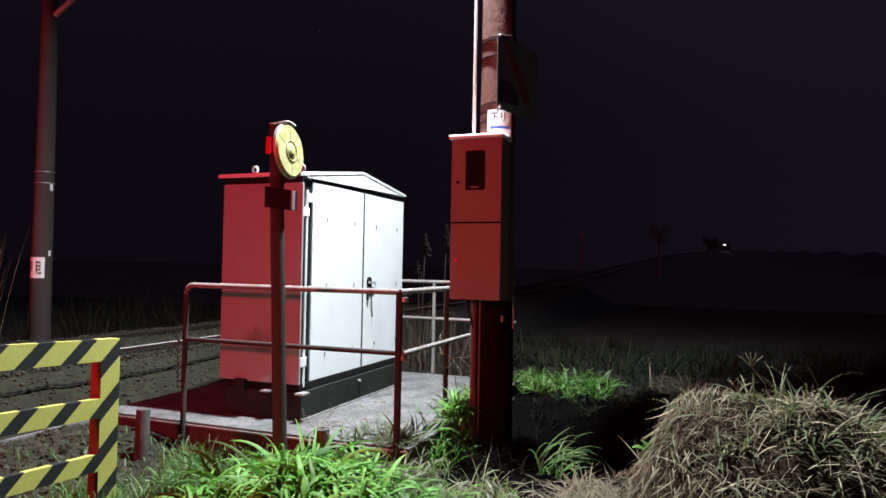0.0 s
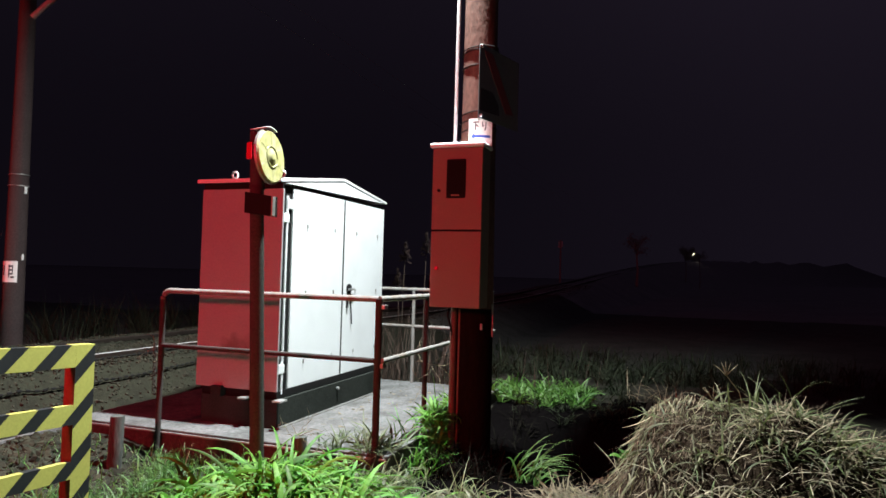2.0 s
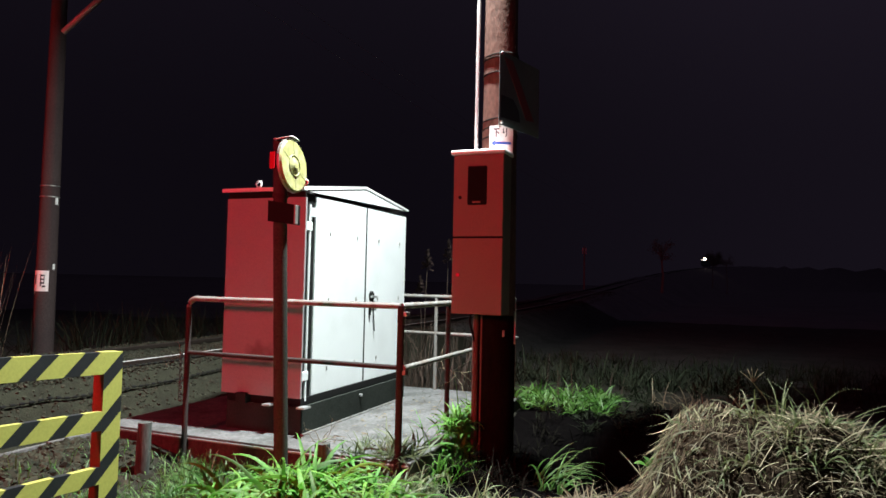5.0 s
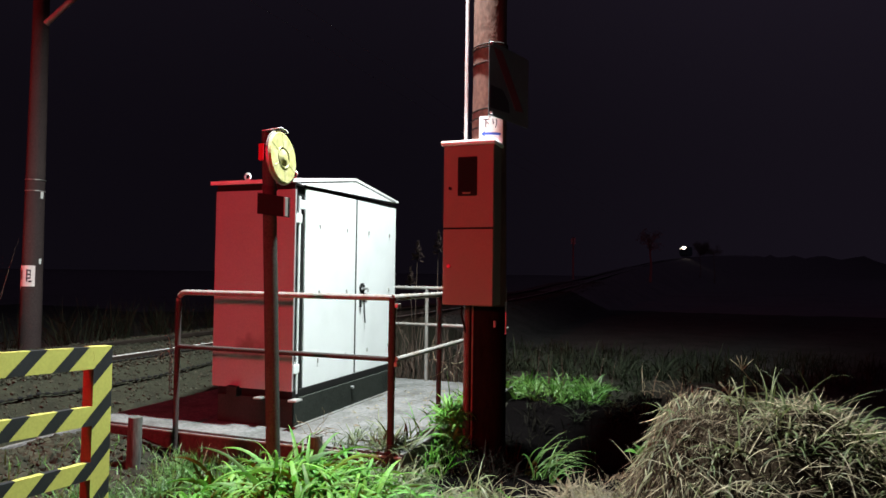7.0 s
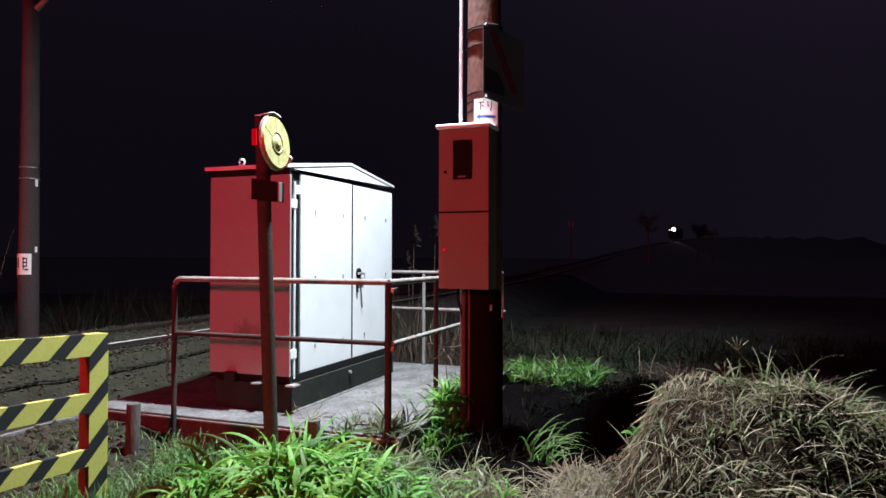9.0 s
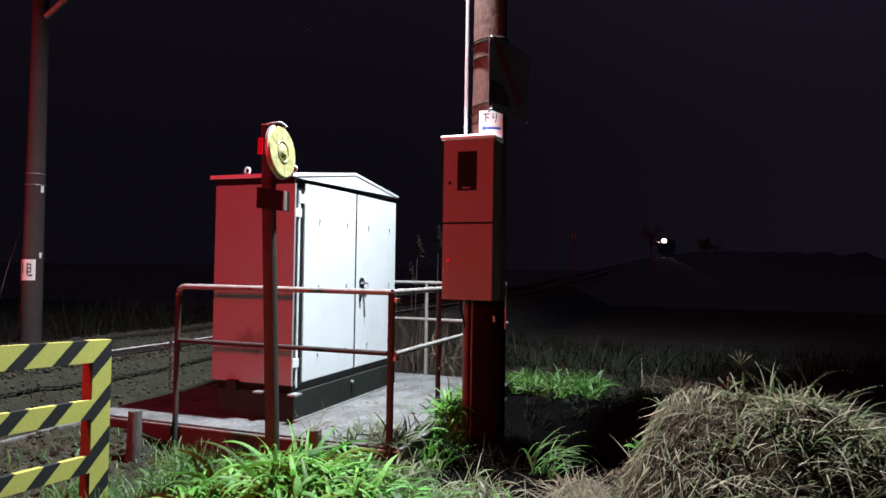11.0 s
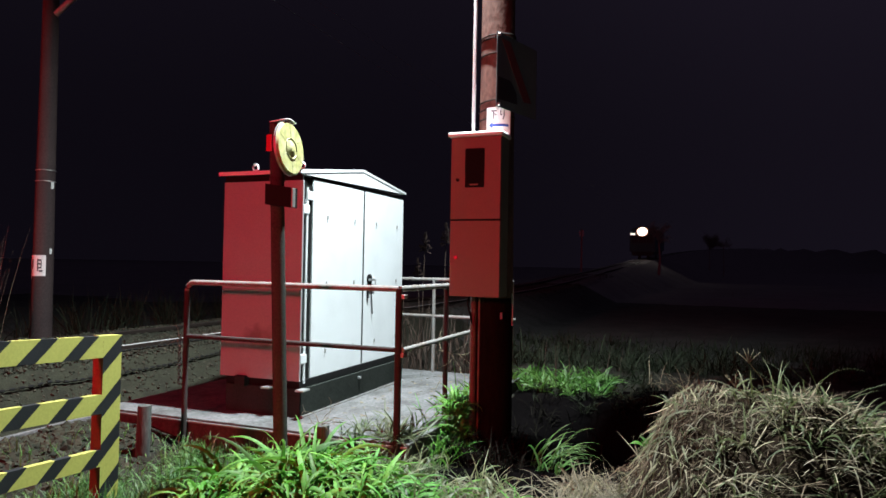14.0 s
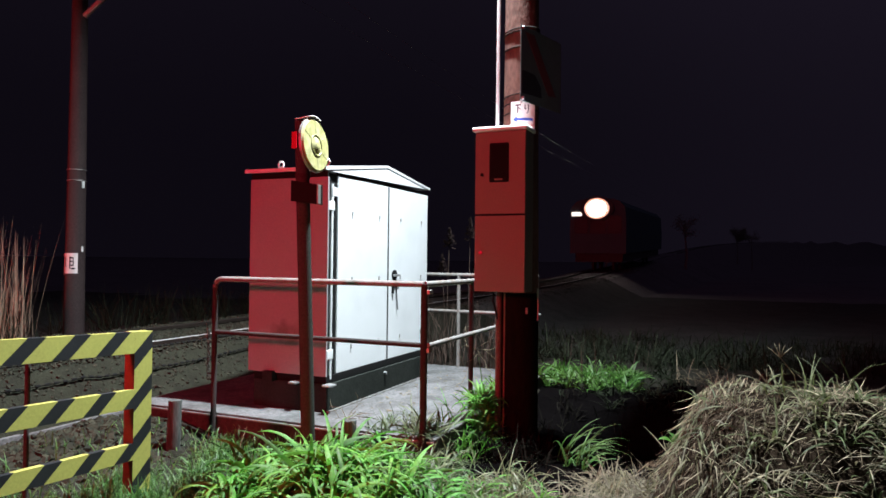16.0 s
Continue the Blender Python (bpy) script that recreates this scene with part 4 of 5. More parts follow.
def roots(n, seed, area, size, keep=None, mound=None):
    """Places for tufts; mound = (x, y, rx, ry): the tufts stand higher and grow larger towards its middle."""
    rnd = random.Random(seed)
    out = []
    while len(out) < n:
        x, y = rnd.uniform(area[0], area[1]), rnd.uniform(area[2], area[3])
        if keep and not keep(x, y, rnd):
            continue
        s, lift = rnd.uniform(*size), 0.0
        if mound:
            q = 1 - ((x - mound[0]) / mound[2]) ** 2 - ((y - mound[1]) / mound[3]) ** 2
            if q < 0:
                continue
            s *= 0.70 + 0.45 * q
            lift = 0.21 * q
        out.append((x, y, (SZ if -4.78 < x < -1.92 and 4.35 < y < 7.44 else ground_z(x, y)) - 0.015 + lift, s))
    return out


MOUND = (-2.18, 3.38, 0.82, 0.62)
tufts("leafy_weeds", roots(112, 11, (-3.00, -1.50, 2.90, 3.84), (0.85, 1.2), mown, MOUND), (8, 12), (0.26, 0.48), (0.014, 0.042), (0.2, 1.2), (1.3, 3.1), LEAF,
      "fresh broad-bladed bright green weeds before the slab", "weeds", 1, 10)
tufts("leafy_weeds", roots(16, 45, (-2.65, -1.70, 3.1, 3.80), (0.85, 1.1), mown, MOUND), (4, 7), (0.30, 0.48), (0.018, 0.034), (0.3, 0.9), (1.5, 2.7), LEAF,
      "tall arching bright green weeds before the slab", "weeds", 35, 10)
tufts("leafy_weeds", roots(60, 31, (-2.75, -1.25, 2.75, 3.5), (0.6, 1.0), mown), (6, 9), (0.18, 0.34), (0.020, 0.042), (0.2, 1.2), (1.0, 2.8), LEAF,
      "low broad-bladed bright green weeds before the slab", "weeds", 21, 9)
tufts("leafy_weeds", roots(14, 60, (-1.75, -1.1, 3.0, 3.6), (0.7, 1.0), mown), (5, 8), (0.20, 0.36), (0.018, 0.036), (0.2, 1.1), (0.9, 2.5), LEAF,
      "bright green weeds thinning out towards the straw", "weeds", 49, 9)
blades("verge_grass", field(9600, 12, (-4.35, -1.3, 2.2, 4.3), (0.06, 0.24), (0.004, 0.011), (0.0, 0.9), (0.2, 1.8), clumps=240, keep=mown), GRASS,
       "short green verge grass", "grass", 2)
blades("verge_weeds", field(1300, 13, (-2.2, -1.15, 3.45, 4.5), (0.15, 0.42), (0.005, 0.014), (0.2, 1.3), (0.5, 2.4), clumps=60, keep=mown, lift=0.06), DULL,
       "tangled grey-green grass by the pole", "grass", 3, 5)
tufts("pole_side_leaves", [(x, y, z + u, k) for x, y, z, k in roots(30, 58, (-1.9, -1.74, 4.90, 5.8), (0.8, 1.1)) for u in (0.0, 0.11, 0.22, 0.33, 0.40)], (4, 6), (0.10, 0.24), (0.014, 0.030), (0.3, 1.4), (0.8, 2.4),
      LEAF, "bright leafy weeds between slab and pole", "weeds", 47, 6)
blades("verge_leaves", field(620, 46, (-1.95, -1.0, 2.95, 4.0), (0.10, 0.26), (0.010, 0.022), (0.2, 1.2), (0.8, 2.4), clumps=34, keep=mown, lift=0.08), LEAF,
       "green leaves between the dry grass", "weeds", 36, 6)
tufts("edge_grass", roots(60, 70, (-1.40, -0.15, 2.95, 3.75), (0.7, 1.0)), (6, 9), (0.14, 0.30), (0.008, 0.018), (0.2, 1.2), (0.8, 2.4), GRASS,
      "green grass tufts between the weeds and the straw", "grass", 61, 7)
blades("flank_straw", field(2600, 55, (-0.60, 0.10, 3.4, 5.6), (0.05, 0.16), (0.003, 0.008), (2.1, 2.9), (-0.5, 0.6), heading=(3.7, 1.2), clumps=150, lift=0.07), LITTER,
       "brown matted straw on the flank of the heap", "straw", 44, 5)
blades("flank_straw", field(380, 68, (-0.45, 0.25, 3.3, 5.0), (0.10, 0.30), (0.004, 0.009), (2.1, 2.9), (-0.5, 0.6), heading=(3.8, 1.1), clumps=90, lift=0.06), PALE_STRAW,
       "pale straws hanging down the flank of the heap", "straw", 59, 5)
blades("flank_straw", field(420, 69, (-0.42, 0.25, 3.3, 4.8), (0.12, 0.28), (0.006, 0.014), (2.0, 2.8), (-0.5, 0.8), heading=(3.8, 1.2), clumps=60, lift=0.07), STRAW_GREEN,
       "olive blades hanging down the flank of the heap", "grass", 60, 5)
def on_heap(x, y, rnd):
    """More tufts towards the top and the far right of the heap than on its bare flank."""
    return rnd.random() < min(1.0, max(0.3, (x + 0.3) / 0.7))


blades("heap_straw", field(2200, 14, (0.0, 2.4, 3.4, 4.6), (0.08, 0.28), (0.004, 0.009), (1.0, 2.0), (-0.8, 1.0), clumps=90, lift=0.05, hug=0.35), MATTED,
       "heap of dry straw and cut grass", "straw", 4, 5)
blades("heap_litter", field(4200, 58, (-0.18, 2.3, 3.2, 5.2), (0.03, 0.12), (0.004, 0.010), (1.0, 2.1), (-0.6, 0.6), lift=0.04, hug=0.35), LITTER,
       "short brown litter between the straws of the heap", "straw", 58, 3)
blades("heap_pale", field(130, 56, (0.1, 1.0, 3.2, 4.15), (0.14, 0.34), (0.006, 0.012), (0.7, 1.8), (-0.4, 1.4), clumps=60, lift=0.10, hug=0.35), PALE_STRAW,
       "long pale straws lying over the heap", "straw", 45, 6)
blades("heap_pale", field(420, 57, (-0.10, 0.75, 3.2, 4.6), (0.06, 0.22), (0.003, 0.007), (0.8, 1.8), (-0.6, 1.0), clumps=80, lift=0.08, hug=0.4), PALE_STRAW,
       "short pale straws lying over the heap", "straw", 46, 5)
tufts("heap_tuft", roots(230, 15, (-0.18, 2.3, 3.35, 4.75), (0.7, 1.15), on_heap), (6, 10), (0.12, 0.32), (0.007, 0.019), (0.3, 1.5), (1.0, 2.6), HEAP_GREEN,
      "olive green grass tufts growing through the heap", "grass", 5, 8)
tufts("heap_tuft", roots(95, 16, (-0.15, 1.3, 3.35, 4.7), (0.75, 1.15), on_heap), (5, 9), (0.12, 0.33), (0.006, 0.014), (0.3, 1.6), (0.8, 2.4), STRAW_GREEN,
      "half-dry yellow and green grass tufts on the heap", "grass", 37, 8)
tufts("heap_tuft", roots(44, 17, (0.15, 1.05, 3.35, 4.15), (0.75, 1.15), on_heap), (3, 6), (0.16, 0.36), (0.005, 0.012), (0.4, 1.5), (0.5, 2.0), DRY_BLADE,
      "pale dry grass tufts arching over the heap", "straw", 54, 8)
tufts("heap_tuft", [(x, y, ground_z(x, y), k) for x, y, k in ((0.30, 4.60, 0.8), (0.44, 4.55, 1.0), (0.58, 4.64, 1.15), (0.72, 4.57, 1.0))],
      (7, 10), (0.20, 0.40), (0.006, 0.013), (0.1, 1.1), (0.5, 1.9), HEAP_GREEN, "dark green tuft growing out of the top of the heap", "grass", 53, 9)
tufts("heap_front", roots(70, 53, (-0.25, 1.8, 3.1, 3.95), (0.7, 1.1)), (6, 10), (0.16, 0.32), (0.008, 0.016), (0.3, 1.4), (0.6, 2.2), STRAW_GREEN,
      "half-dry blades on the near side of the heap", "straw", 42, 7)
blades("heap_front", field(500, 55, (-0.20, 1.9, 3.1, 4.2), (0.12, 0.30), (0.005, 0.010), (0.5, 1.5), (0.4, 2.4), clumps=60, lift=0.08), STRAW,
       "dry straw on the near side of the heap", "straw", 43, 6)


def seed_heads(spots):
    """Wild grass stalks, each with a fan of thin spikes on top."""
    for x, y, h, lx, seed in spots:
        rnd = random.Random(seed)
        z = ground_z(x, y)
        top = Vector((x + lx, y, z + h))
        bm = tube([(x, y, z - 0.02), (x + lx * 0.3, y, z + h * 0.6), top], 0.0042, 5, r_end=0.0026)
        for k in range(4 + seed % 2):
            a = -0.85 + 0.45 * k + lx + rnd.gauss(0, 0.12)
            tube([top, top + Vector((math.sin(a) * 0.055, 0, math.cos(a) * 0.055)), top + Vector((math.sin(a) * 0.10, 0.01, math.cos(a) * 0.09))], 0.0038, 5, bm, r_end=0.0015)
        mesh_thing("seed_head", bm, DRY_BLADE, "dry wild grass stalk with a forked seed head", "grass stalk", (x, y, z), group="stalks on the heap")


seed_heads([(0.40, 4.6, 0.25, -0.11, 1), (0.30, 4.5, 0.12, -0.09, 2)])
blades("straw_litter", field(3400, 16, (-1.5, -0.42, 3.2, 4.7), (0.08, 0.3), (0.003, 0.008), (0.7, 1.6), (0.0, 1.4), clumps=90, keep=mown, lift=0.03), STRAW,
       "flattened dry straw on the ground", "straw", 6, 5)
blades("rubble_weeds", field(200, 59, (-4.4, -3.6, 1.9, 3.9), (0.05, 0.16), (0.004, 0.010), (0.1, 1.1), (0.3, 1.8), clumps=22, keep=mown), GRASS,
       "small green tufts among the rubble", "grass", 48)
blades("dry_stalks", field(12, 62, (-3.7, -2.5, 3.95, 4.2), (0.22, 0.42), (0.004, 0.007), (0.1, 0.9), (0.2, 1.2)), PALE_STRAW,
       "single pale dry stalks before the slab", "grass", 51, 6)
blades("yellow_leaf", field(5, 63, (-1.66, -1.58, 3.02, 3.12), (0.12, 0.20), (0.03, 0.045), (0.1, 0.8), (0.3, 1.2), lift=0.06), YELLOW_LEAF,
       "withered yellow leaf among the weeds", "leaf", 52, 5)
tufts("slab_weeds", roots(52, 43, (-2.40, -1.75, 3.95, 4.50), (0.8, 1.2)), (6, 10), (0.16, 0.36), (0.010, 0.022), (0.2, 1.2), (0.5, 2.0), TREE_LEAF,
      "dark dull weeds before the slab's corner", "weeds", 57, 7)
blades("slab_weeds", field(150, 41, (-2.5, -1.95, 4.33, 4.75), (0.06, 0.20), (0.008, 0.018), (0.1, 1.2), (0.2, 1.8), clumps=8), TREE_LEAF,
       "dark little weeds creeping over the slab's edge", "weeds", 31)
blades("pole_foot_weeds", field(500, 42, (-1.80, -1.25, 4.75, 5.25), (0.12, 0.34), (0.006, 0.014), (0.0, 1.1), (0.3, 2.0), clumps=24), SHADE_WEED,
       "weeds round the foot of the pole, blackened for its shade", "weeds", 32)
blades("slab_litter", [(r.uniform(-3.0, -1.95), r.uniform(4.38, 7.3), SZ + 0.004, r.uniform(0.02, 0.09), r.uniform(0.004, 0.014), 1.5, r.uniform(0, 6.28), r.uniform(0, 0.15))
                       for r in [random.Random(51)] for _ in range(240)], STRAW, "dead leaves and straw bits lying on the slab", "litter", 33)
blades("litter_grass", field(600, 34, (-1.6, -0.40, 3.2, 4.5), (0.08, 0.26), (0.004, 0.010), (0.3, 1.2), (0.3, 1.6), clumps=50, keep=mown), STRAW_GREEN,
       "sparse half-dry grass among the straw", "grass", 23)
tufts("back_weeds", roots(75, 17, (-2.0, -0.98, 7.2, 8.4), (0.7, 1.1)), (8, 13), (0.20, 0.36), (0.014, 0.032), (0.1, 1.0), (0.8, 2.0), BACK_LEAF,
      "green leafy patch behind the pole", "weeds", 7, 7)
tufts("back_weeds", roots(16, 35, (-1.0, -0.45, 7.7, 8.7), (0.6, 1.0)), (6, 10), (0.20, 0.36), (0.008, 0.018), (0.1, 1.1), (0.6, 2.0), DIMMED_WEED,
      "green weeds darkened for weak lamplight, thinning out behind the pole", "weeds", 24, 7)
tufts("ditch_weeds", roots(34, 67, (-1.65, -0.15, 6.85, 7.5), (0.6, 1.0)), (6, 10), (0.14, 0.30), (0.008, 0.018), (0.1, 1.1), (0.5, 2.0), DIMMED_WEED,
      "weeds darkened for weak lamplight, hanging over the far rim of the ditch", "weeds", 56, 6)
tufts("dim_weeds", roots(90, 66, (-2.6, 0.6, 8.8, 11.5), (0.7, 1.3)), (7, 12), (0.28, 0.50), (0.010, 0.022), (0.05, 0.8), (0.3, 1.6), DIMMED_WEED,
      "tall weeds darkened for the edge of the lamplight", "weeds", 55, 6)
blades("back_stalks", field(10, 48, (-1.95, -0.9, 7.6, 8.6), (0.4, 0.65), (0.006, 0.010), (0.0, 0.2), (0.0, 0.5)), REED,
       "thin dry stalks behind the green patch", "reeds", 38, 5)
blades("dim_grass", field(3200, 18, (-3.5, 3.0, 9.2, 13.5), (0.15, 0.42), (0.008, 0.018), (0.0, 1.0), (0.2, 1.8), clumps=260), DIMMED_WEED,
       "rough grass darkened for the weak lamplight", "grass", 8)
blades("dry_clump", field(70, 36, (-0.5, 0.5, 7.6, 8.6), (0.2, 0.5), (0.006, 0.014), (0.3, 1.2), (0.3, 1.8), clumps=24), STRAW,
       "dry grass tufts behind the ditch", "grass", 25)
blades("ditch_weeds", field(700, 52, (-1.7, 0.1, 5.4, 7.6), (0.08, 0.3), (0.006, 0.014), (0.1, 1.3), (0.3, 2.0), clumps=40), SHADE_WEED,
       "weeds in the ditch, blackened for the shade", "weeds", 41)
tufts("pole_tuft", [(-1.10, 4.86, ground_z(-1.10, 4.86), 1.0), (-1.02, 4.93, ground_z(-1.02, 4.93), 1.05), (-1.16, 4.97, ground_z(-1.16, 4.97), 0.9), (-0.95, 4.82, ground_z(-0.95, 4.82), 0.8)],
      (9, 12), (0.32, 0.54), (0.009, 0.017), (0.1, 0.8), (1.1, 2.1), GRASS, "arching tuft of green grass beside the pole", "grass", 9, 10, heading=(0.1, 0.9))
blades("ditch_leaves", field(7, 50, (-0.36, -0.31, 4.84, 4.95), (0.09, 0.17), (0.025, 0.04), (0.1, 0.7), (0.8, 1.8), lift=0.06), BACK_LEAF,
       "few broad leaves on the ditch side", "weeds", 40, 6)
blades("slab_reeds", field(300, 20, (-4.0, -2.75, 7.3, 8.7), (0.4, 1.3), (0.006, 0.014), (0.0, 0.35), (0.0, 0.9), clumps=30), REED,
       "tall dry reeds behind the slab", "reeds", 10, 6)
blades("track_reeds", field(430, 21, (-9.9, -8.7, 5.3, 6.22), (1.0, 2.1), (0.007, 0.014), (0.0, 0.15), (0.0, 0.4), clumps=36), PALE_REED,
       "tall dry reeds beyond the track", "reeds", 11, 6)
blades("track_weeds", field(3200, 37, (-12.5, -8.2, 5.0, 17.0), (0.3, 1.2), (0.006, 0.014), (0.0, 0.8), (0.2, 1.4), clumps=90), DIMMED_WEED,
       "weeds beyond the track, darkened for the weak lamplight", "weeds", 26)
blades("slab_side_grass", field(260, 22, (-1.9, -1.76, 4.6, 5.7), (0.15, 0.45), (0.008, 0.018), (0.0, 0.9), (0.3, 1.8), clumps=36), LEAF,
       "green grass along the slab", "grass", 12, 5)


def build_plume(x, y, height, lean, seed):
    """A dead reed with a drooping feathery head."""
    rnd = random.Random(seed)
    z = ground_z(x, y)
    t = thing("plume_reed", (x, y, z), "dead brown reed with a feathery seed plume", "reed", "plumed reeds behind the slab")
    pts = [(x + lean * u * u, y, z - 0.05 + (height + 0.05) * u) for u in (0, 0.25, 0.5, 0.75, 1.0)]
    part("stem", tube(pts, 0.008, 6, r_end=0.004), REED, t, smooth=True)
    bm = bmesh.new()
    for _ in range(90):
        u = rnd.random()
        p = Vector((x + lean, y, z + height - 0.05 + 0.24 * u))
        a, w = rnd.uniform(0, 6.28), 0.075 * (1 - u) + 0.015
        q = p + Vector((math.cos(a) * w, math.sin(a) * w, rnd.uniform(-0.04, 0.06)))
        e = Vector((-math.sin(a), math.cos(a), 0)) * 0.006
        bm.faces.new([bm.verts.new(v) for v in (p - e, p + e, q + e + Vector((0, 0, 0.012)), q - e)])
    part("plume", bm, PLUME, t, "ragged pale brown plume")


for px, py, ph, pl, ps in ((-3.36, 8.0, 1.70, 0.03, 1), (-3.06, 8.0, 1.80, 0.02, 2), (-3.50, 8.3, 1.35, -0.05, 3), (-3.18, 8.35, 1.20, 0.06, 4)):
    build_plume(px, py, ph, pl, ps)


# ---- trees beside the line, wires and markers ----
def build_tree(x, y, height, crown_z, radius, leaves, seed, label):
    rnd = random.Random(seed)
    g = ground_z(x, y)
    t = thing("tree", (x, y, g), label, "tree")
    bm = tube([(x, y, g - 0.3), (x + 0.1, y, g + height * 0.4), (x - 0.1, y + 0.1, crown_z)], 0.14, 10, r_end=0.05)
    tips = []
    for k in range(9):
        a, e = rnd.uniform(0, 6.28), rnd.uniform(0.1, 1.0)
        base = Vector((x, y, crown_z - radius * rnd.uniform(0.2, 0.9)))
        tip = Vector((x + radius * 0.85 * math.cos(a) * math.cos(e), y + radius * math.sin(a) * math.cos(e), crown_z + radius * rnd.uniform(-0.5, 0.9)))
        tube([base, (base + tip) / 2 + Vector((0, 0, 0.15)), tip], 0.05, 6, bm, r_end=0.012)
        tips.append(((base + tip) / 2, tip))
    part("trunk", bm, HAZE_PALE, t, "thin trunk and limbs, paled for haze", True)
    verts, faces = [], []
    for _ in range(leaves):
        p, q = rnd.choice(tips)
        c = p.lerp(q, rnd.uniform(0.2, 1.1)) + Vector([rnd.gauss(0, radius * 0.17) for _ in range(3)])
        d = Vector([rnd.gauss(0, 1) for _ in range(3)]).normalized()
        n = d.orthogonal().normalized()
        ln = rnd.uniform(0.08, 0.17)
        k = len(verts)
        verts += [c, c + d * ln * 0.5 + n * ln * 0.3, c + d * ln, c + d * ln * 0.5 - n * ln * 0.3]
        faces.append((k, k + 1, k + 2, k + 3))
    me = bpy.data.meshes.new("crown")
    o = ORIGIN[t]
    me.from_pydata([v - o for v in verts], [], faces)
    me.materials.append(HAZE_LEAF)
    c = new("crown", me)
    c.parent = t


build_tree(-3.25, 60.0, 3.5, 4.45, 1.0, 800, 5, "small thin-leaved tree beside the railway line")
build_tree(1.75, 140.0, 4.0, 6.75, 1.8, 9000, 6, "dense tree beside the railway line, its leaves paled for haze")
# added in the line of sight to dim the headlamp far off
build_tree(4.35, 141.0, 4.4, 6.6, 1.4, 1300, 7, "small tree added to break up the distant headlamp, paled for haze")


def build_wires():
    for h, r, off, label in ((4.85, 0.0025, 0.0, "thin contact wire over the track"), (5.3, 0.0025, 0.0, "thin carrier wire over the track")):
        pts = [(track_x(y) + off, y, rail_z(y) + h) for y in along(-30, 420, 6.0)]
        mesh_thing("overhead_wire", tube(pts, r, 6), STEEL, label, "wire", pts[0], group="overhead wires")


build_wires()


def build_marker(x, y, z, marks, label):
    g = ground_z(x, y)
    t = thing("line_pole", (x, y, g), label, "utility pole", "line poles")
    part("shaft", tube([(x, y, g - 0.3), (x, y, 4.6)], 0.075, 16, r_end=0.065), HAZE_PALE, t, smooth=True)
    for dx in marks:
        part("reflector", box(x + dx - 0.035, x + dx + 0.035, y - 0.17, y - 0.16, z - 0.24, z + 0.24, 0.004), PLATE, t, "white reflector strip")
    for dx in marks:
        part("reflector", box(x + dx - 0.035, x + dx + 0.035, y + 0.16, y + 0.17, z - 0.24, z + 0.24, 0.004), PLATE, t, "white reflector strip")


build_marker(-8.9, 54.4, 4.24, (-0.12, 0.12), "distant grey line pole with two white reflector strips")


# ---- kerb, cables, chain, notice, loose bits ----
KERB_X = -4.79


def build_kerb():
    t = thing("concrete_kerb", (-4.90, 1.0, 0.0), "low thin concrete kerb holding back the ballast", "kerb")
    for k in range(12):
        y0 = -1.74 + 0.507 * k
        part("kerb_stone", box(KERB_X - 0.02, KERB_X + 0.02, y0, y0 + 0.497, -0.1, 0.20 + 0.006 * math.sin(k * 2.3), 0.008), CONCRETE, t)


build_kerb()


def build_cable(x0, y0, y1):
    """A dark cable with a spiral wrap, laid along the ballast shoulder."""
    bm = bmesh.new()

    def line(y):
        x = x0 + 0.02 * math.sin(y * 1.3 + x0)
        return x, y, ground_z(x, y) + 0.046
    for i, y in enumerate(along(y0, y1, 0.04)[:-1]):
        if i % 2:
            tube([line(y), line(y + 0.04)], 0.013, 6, bm)
    t = thing("laid_cable", line((y0 + y1) / 2), "dark spiral-wrapped cable lying along the ballast", "cable", "cables along the track")
    tagged(part("wrap", bm, DARK, t), kind="stuff")
    part("core", tube([line(y) for y in along(y0, y1, 0.15)], 0.008, 6), BALLAST, t, smooth=True)


build_cable(-5.10, 0.5, 14.0)
build_cable(-5.32, 0.5, 12.0)


def rubble_place(rnd):
    x, y = rnd.uniform(-4.77, -3.55), rnd.uniform(1.0, 4.25)
    if x > -4.05 and rnd.random() < 0.6:
        x -= 0.6
    return x, y, ground_z(x, y) + rnd.uniform(-0.012, 0.008)


stones("rubble", 3000, rubble_place, 0.042, RUBBLE, "dark angular rubble and clods beside the kerb", 8)


def build_chain():
    x, y, z = -3.952, 4.328, 0.907
    t = thing("hanging_chain", (x, y, z), "short steel chain hanging from the handrail", "chain")
    for k in range(16):
        u, v = ((1, 0, 0), (0, 0, 1)) if k % 2 else ((0, 1, 0), (0, 0, 1))
        own = tube(arc((x, y, z - 0.0 - 0.025 * k), 0.014, 0, 2 * math.pi, 10, u, Vector(v) * 1.3), 0.004, 5, caps=False)
        part("link", own, POST_PAINT, t)


build_chain()


def curl(x, y, z, seed, n, size, label):
    """A few dead twining stems."""
    rnd = random.Random(seed)
    bm = bmesh.new()
    for _ in range(n):
        p = Vector((x, y, z))
        pts = [p.copy()]
        d = Vector((rnd.uniform(-1, 1), rnd.uniform(-0.6, 0.6), rnd.uniform(-0.6, 1))).normalized()
        for k in range(6):
            d = (d + Vector((rnd.gauss(0, 0.4), rnd.gauss(0, 0.3), rnd.gauss(-0.15, 0.3)))).normalized()
            p = p + d * size / 6
            pts.append(p.copy())
        tube(pts, 0.0022, 5, bm, r_end=0.001)
    return mesh_thing("dead_vine", bm, STRAW, label, "vine", (x, y, z))


curl(-3.936, 4.29, 0.865, 3, 6, 0.17, "dry dead vine curled on the handrail post")
curl(-2.45, 4.05, 0.40, 4, 9, 0.22, "dry twigs sprouting beside the stake")
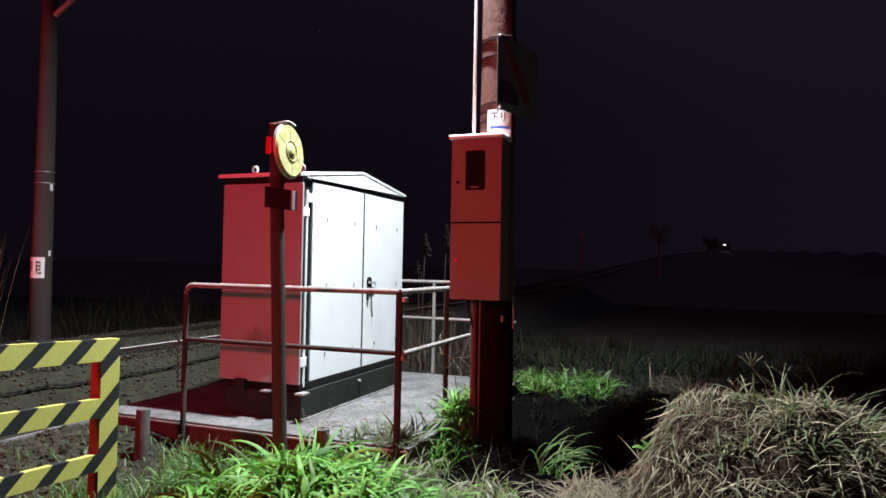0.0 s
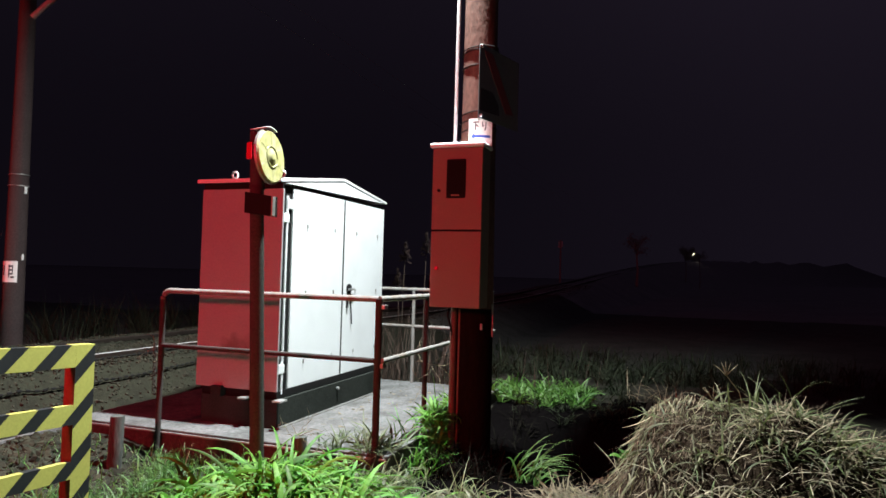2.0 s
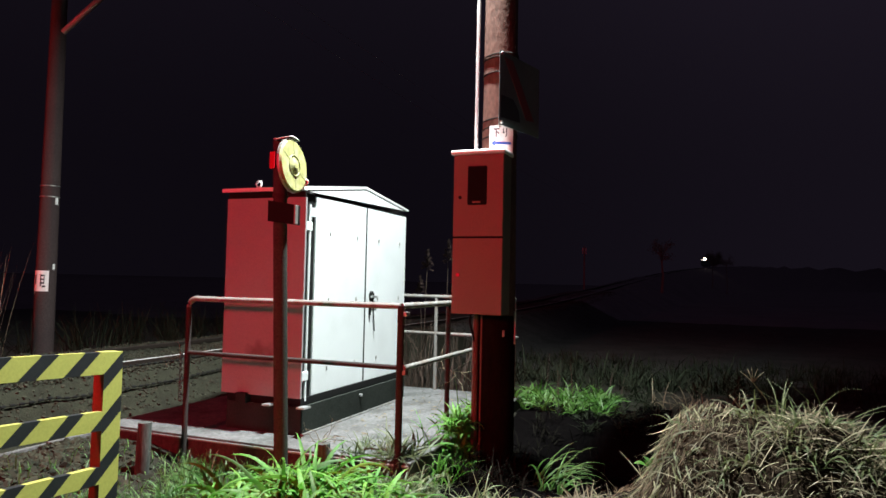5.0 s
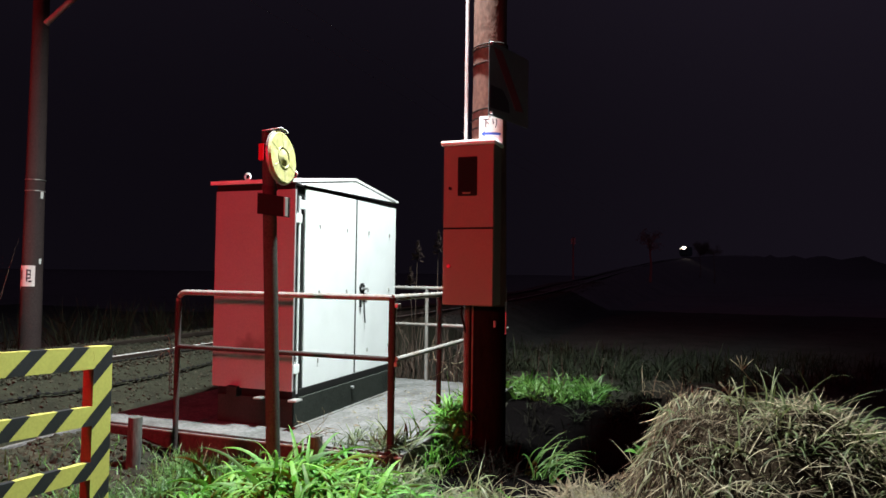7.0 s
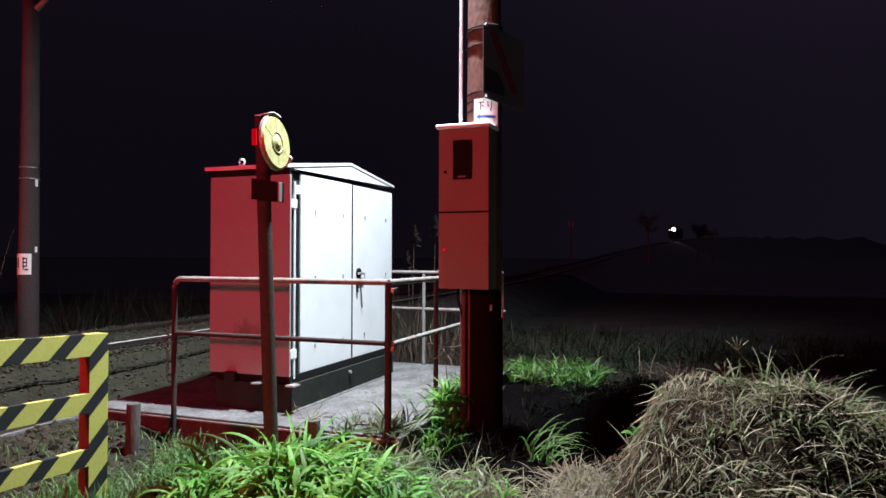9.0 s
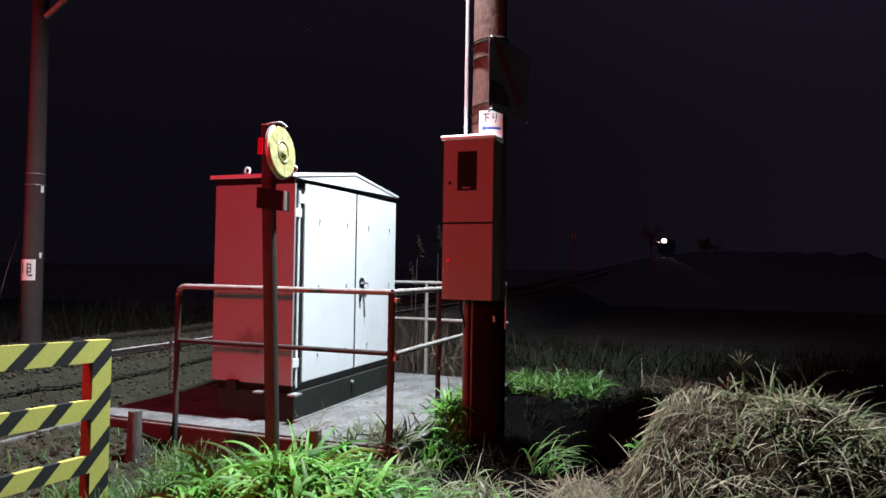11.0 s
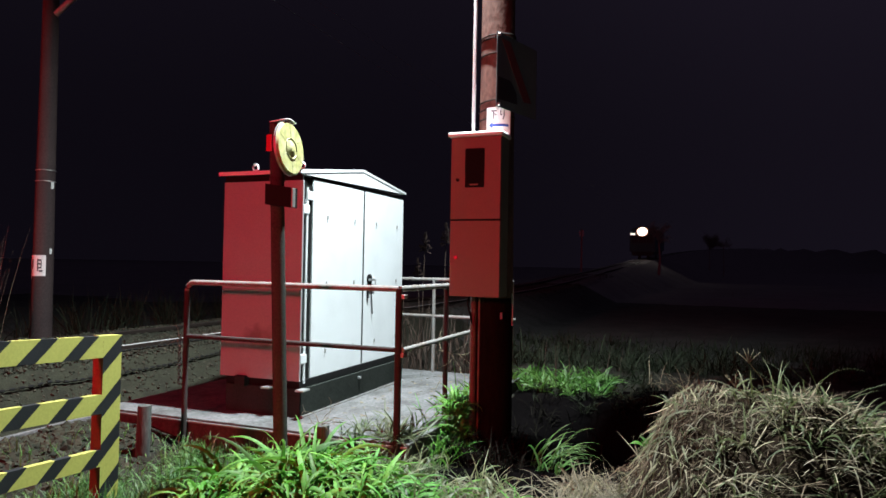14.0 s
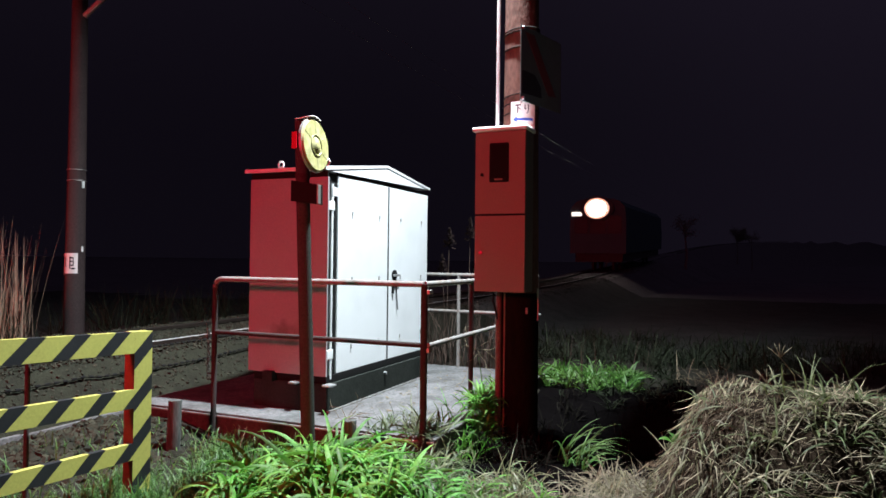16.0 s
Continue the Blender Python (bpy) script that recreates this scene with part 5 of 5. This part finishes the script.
curl(-2.40, 3.97, 0.42, 9, 7, 0.20, "dry twigs sprouting beside the stake")
curl(-2.0, 5.40, 0.76, 6, 9, 0.45, "dry vine hanging on the handrail")


def build_notice():
    x, y, r = -8.965, 7.03, 0.137
    t = thing("pole_notice", (x, y - r, 1.28), "white notice with black writing wrapped round the line pole", "sign")

    def bent(a0, a1, z0, z1, rr, mat, name):
        own = bmesh.new()
        n = 8
        ring = [[own.verts.new((x + q * math.cos(a), y + q * math.sin(a), z)) for q, z in ((rr, z0), (rr, z1), (rr + 0.003, z1), (rr + 0.003, z0))]
                for a in [math.radians(a0 + (a1 - a0) * i / n) for i in range(n + 1)]]
        for p_, q_ in zip(ring, ring[1:]):
            for k in range(4):
                own.faces.new((p_[k], p_[(k + 1) % 4], q_[(k + 1) % 4], q_[k]))
        own.faces.new(ring[0])
        own.faces.new(ring[-1][::-1])
        bmesh.ops.recalc_face_normals(own, faces=own.faces[:])
        part(name, own, mat, t)
    bent(-128, -24, 1.26, 1.56, r, PLATE, "sheet")
    bent(-134, -118, 1.22, 1.30, r + 0.002, PLATE, "sheet_flap")
    for k in range(3):
        bent(-70, -46, 1.37 + 0.055 * k, 1.39 + 0.055 * k, r + 0.004, INK, "writing_bar")
    bent(-68, -63, 1.33, 1.51, r + 0.0045, INK, "writing_bar")
    bent(-50, -46, 1.38, 1.50, r + 0.0045, INK, "writing_bar")
    bent(-58, -40, 1.32, 1.345, r + 0.0045, INK, "writing_bar")
    bent(-104, -96, 1.36, 1.50, r + 0.0045, INK, "writing_bar")
    bent(-5, 10, 1.58, 1.66, r + 0.001, PLATE, "small_sheet")
    bent(-6, 14, 2.53, 2.63, r - 0.006, PLATE, "small_sheet")


build_notice()


# ---- crossing signals (out of view; their light is what reddens the place) ----
def build_crossing_signal(at, label):
    x, y, z = at
    t = thing("crossing_signal", (x, y - 0.25, 0), label, "crossing signal", "crossing signals")
    part("post", tube([(x, y - 0.25, -0.2), (x, y - 0.25, 3.4)], 0.06, 16), BLACK, t, smooth=True)
    for sx in (-0.33, 0.33):
        part("lamp_disc", tube([(x + sx, y - 0.30, z), (x + sx, y - 0.22, z)], 0.19, 24), BLACK, t)
        part("lamp_lens", tube([(x + sx, y - 0.22, z), (x + sx, y - 0.19, z)], 0.11, 20), SIGNAL_GLOW, t, "glowing red lens")


build_crossing_signal(SIGNAL_A, "black crossing signal with two red lamps beside the road")
build_crossing_signal(SIGNAL_B, "black crossing signal with two red lamps across the track")


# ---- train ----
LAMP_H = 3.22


def build_train():
    t = thing("train", (0, 0, 0), "approaching train car with bright headlamps in the dark", "train")
    body = prism([(-1.40, 0.95), (1.40, 0.95), (1.42, 2.2), (1.36, 3.3), (1.05, 3.62), (0.5, 3.74), (-0.5, 3.74), (-1.05, 3.62), (-1.36, 3.3), (-1.42, 2.2)], "y", 0, 19.6)
    part("body", body, TRAIN_BODY, t)
    for x0, x1 in ((-1.2, -0.48), (-0.40, 0.40), (0.48, 1.2)):
        part("windscreen", box(x0, x1, -0.02, 0.02, 1.95, 2.85, 0.03), TRAIN_GLASS, t)
    # housing and lens oversized, disc behind added, to stand for the glare
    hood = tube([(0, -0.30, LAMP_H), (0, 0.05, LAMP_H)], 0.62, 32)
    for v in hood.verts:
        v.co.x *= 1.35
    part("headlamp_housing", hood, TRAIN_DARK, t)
    halo = tube([(0, -0.306, LAMP_H), (0, -0.301, LAMP_H)], 0.52, 32)
    for v in halo.verts:
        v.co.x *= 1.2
    part("glare_disc", halo, GLARE_GLOW, t, "warm glowing disc for the glare round the headlamp")
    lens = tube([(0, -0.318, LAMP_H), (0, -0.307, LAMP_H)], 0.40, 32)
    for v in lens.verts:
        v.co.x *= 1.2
    part("headlamp", lens, HEAD_GLOW, t, "warm headlamp, enlarged for its glare")
    part("destination_display", box(-1.32, -0.80, -0.05, 0.0, LAMP_H - 0.36, LAMP_H - 0.16, 0.02), DEST_GLOW, t, "lit destination display")
    part("underframe", box(-1.2, 1.2, 0.3, 19.3, 0.5, 0.95, 0.03), TRAIN_DARK, t)
    for y in (2.0, 4.1, 15.4, 17.5):
        for sx in (-0.53, 0.53):
            part("wheel", tube([(sx - 0.06, y, 0.43), (sx + 0.06, y, 0.43)], 0.43, 24), TRAIN_DARK, t)
    return t


train = build_train()


def motions():
    rows = []
    for t, y in TRAIN_Y:
        head = math.degrees(math.atan(2 * 2.3e-4 * max(0.0, y - 95)))
        grade = math.degrees(math.atan((rail_z(y + 5) - rail_z(y - 5)) / 10))
        rows.append((t, pose(track_x(y), y, rail_z(y), grade, 0, -head)))
    walk(train, rows)


# seconds and metres along the line at which the train's front stands
TRAIN_Y = [(0.0, 380), (1.0, 363), (2.0, 342), (4.0, 289), (4.5, 278), (7.0, 229), (9.0, 194), (11.5, 136.5), (13.0, 103), (14.0, 79), (14.5, 67.2), (15.0, 54.8),
           (15.5, 43.6), (16.0, 34.4)]
motions()
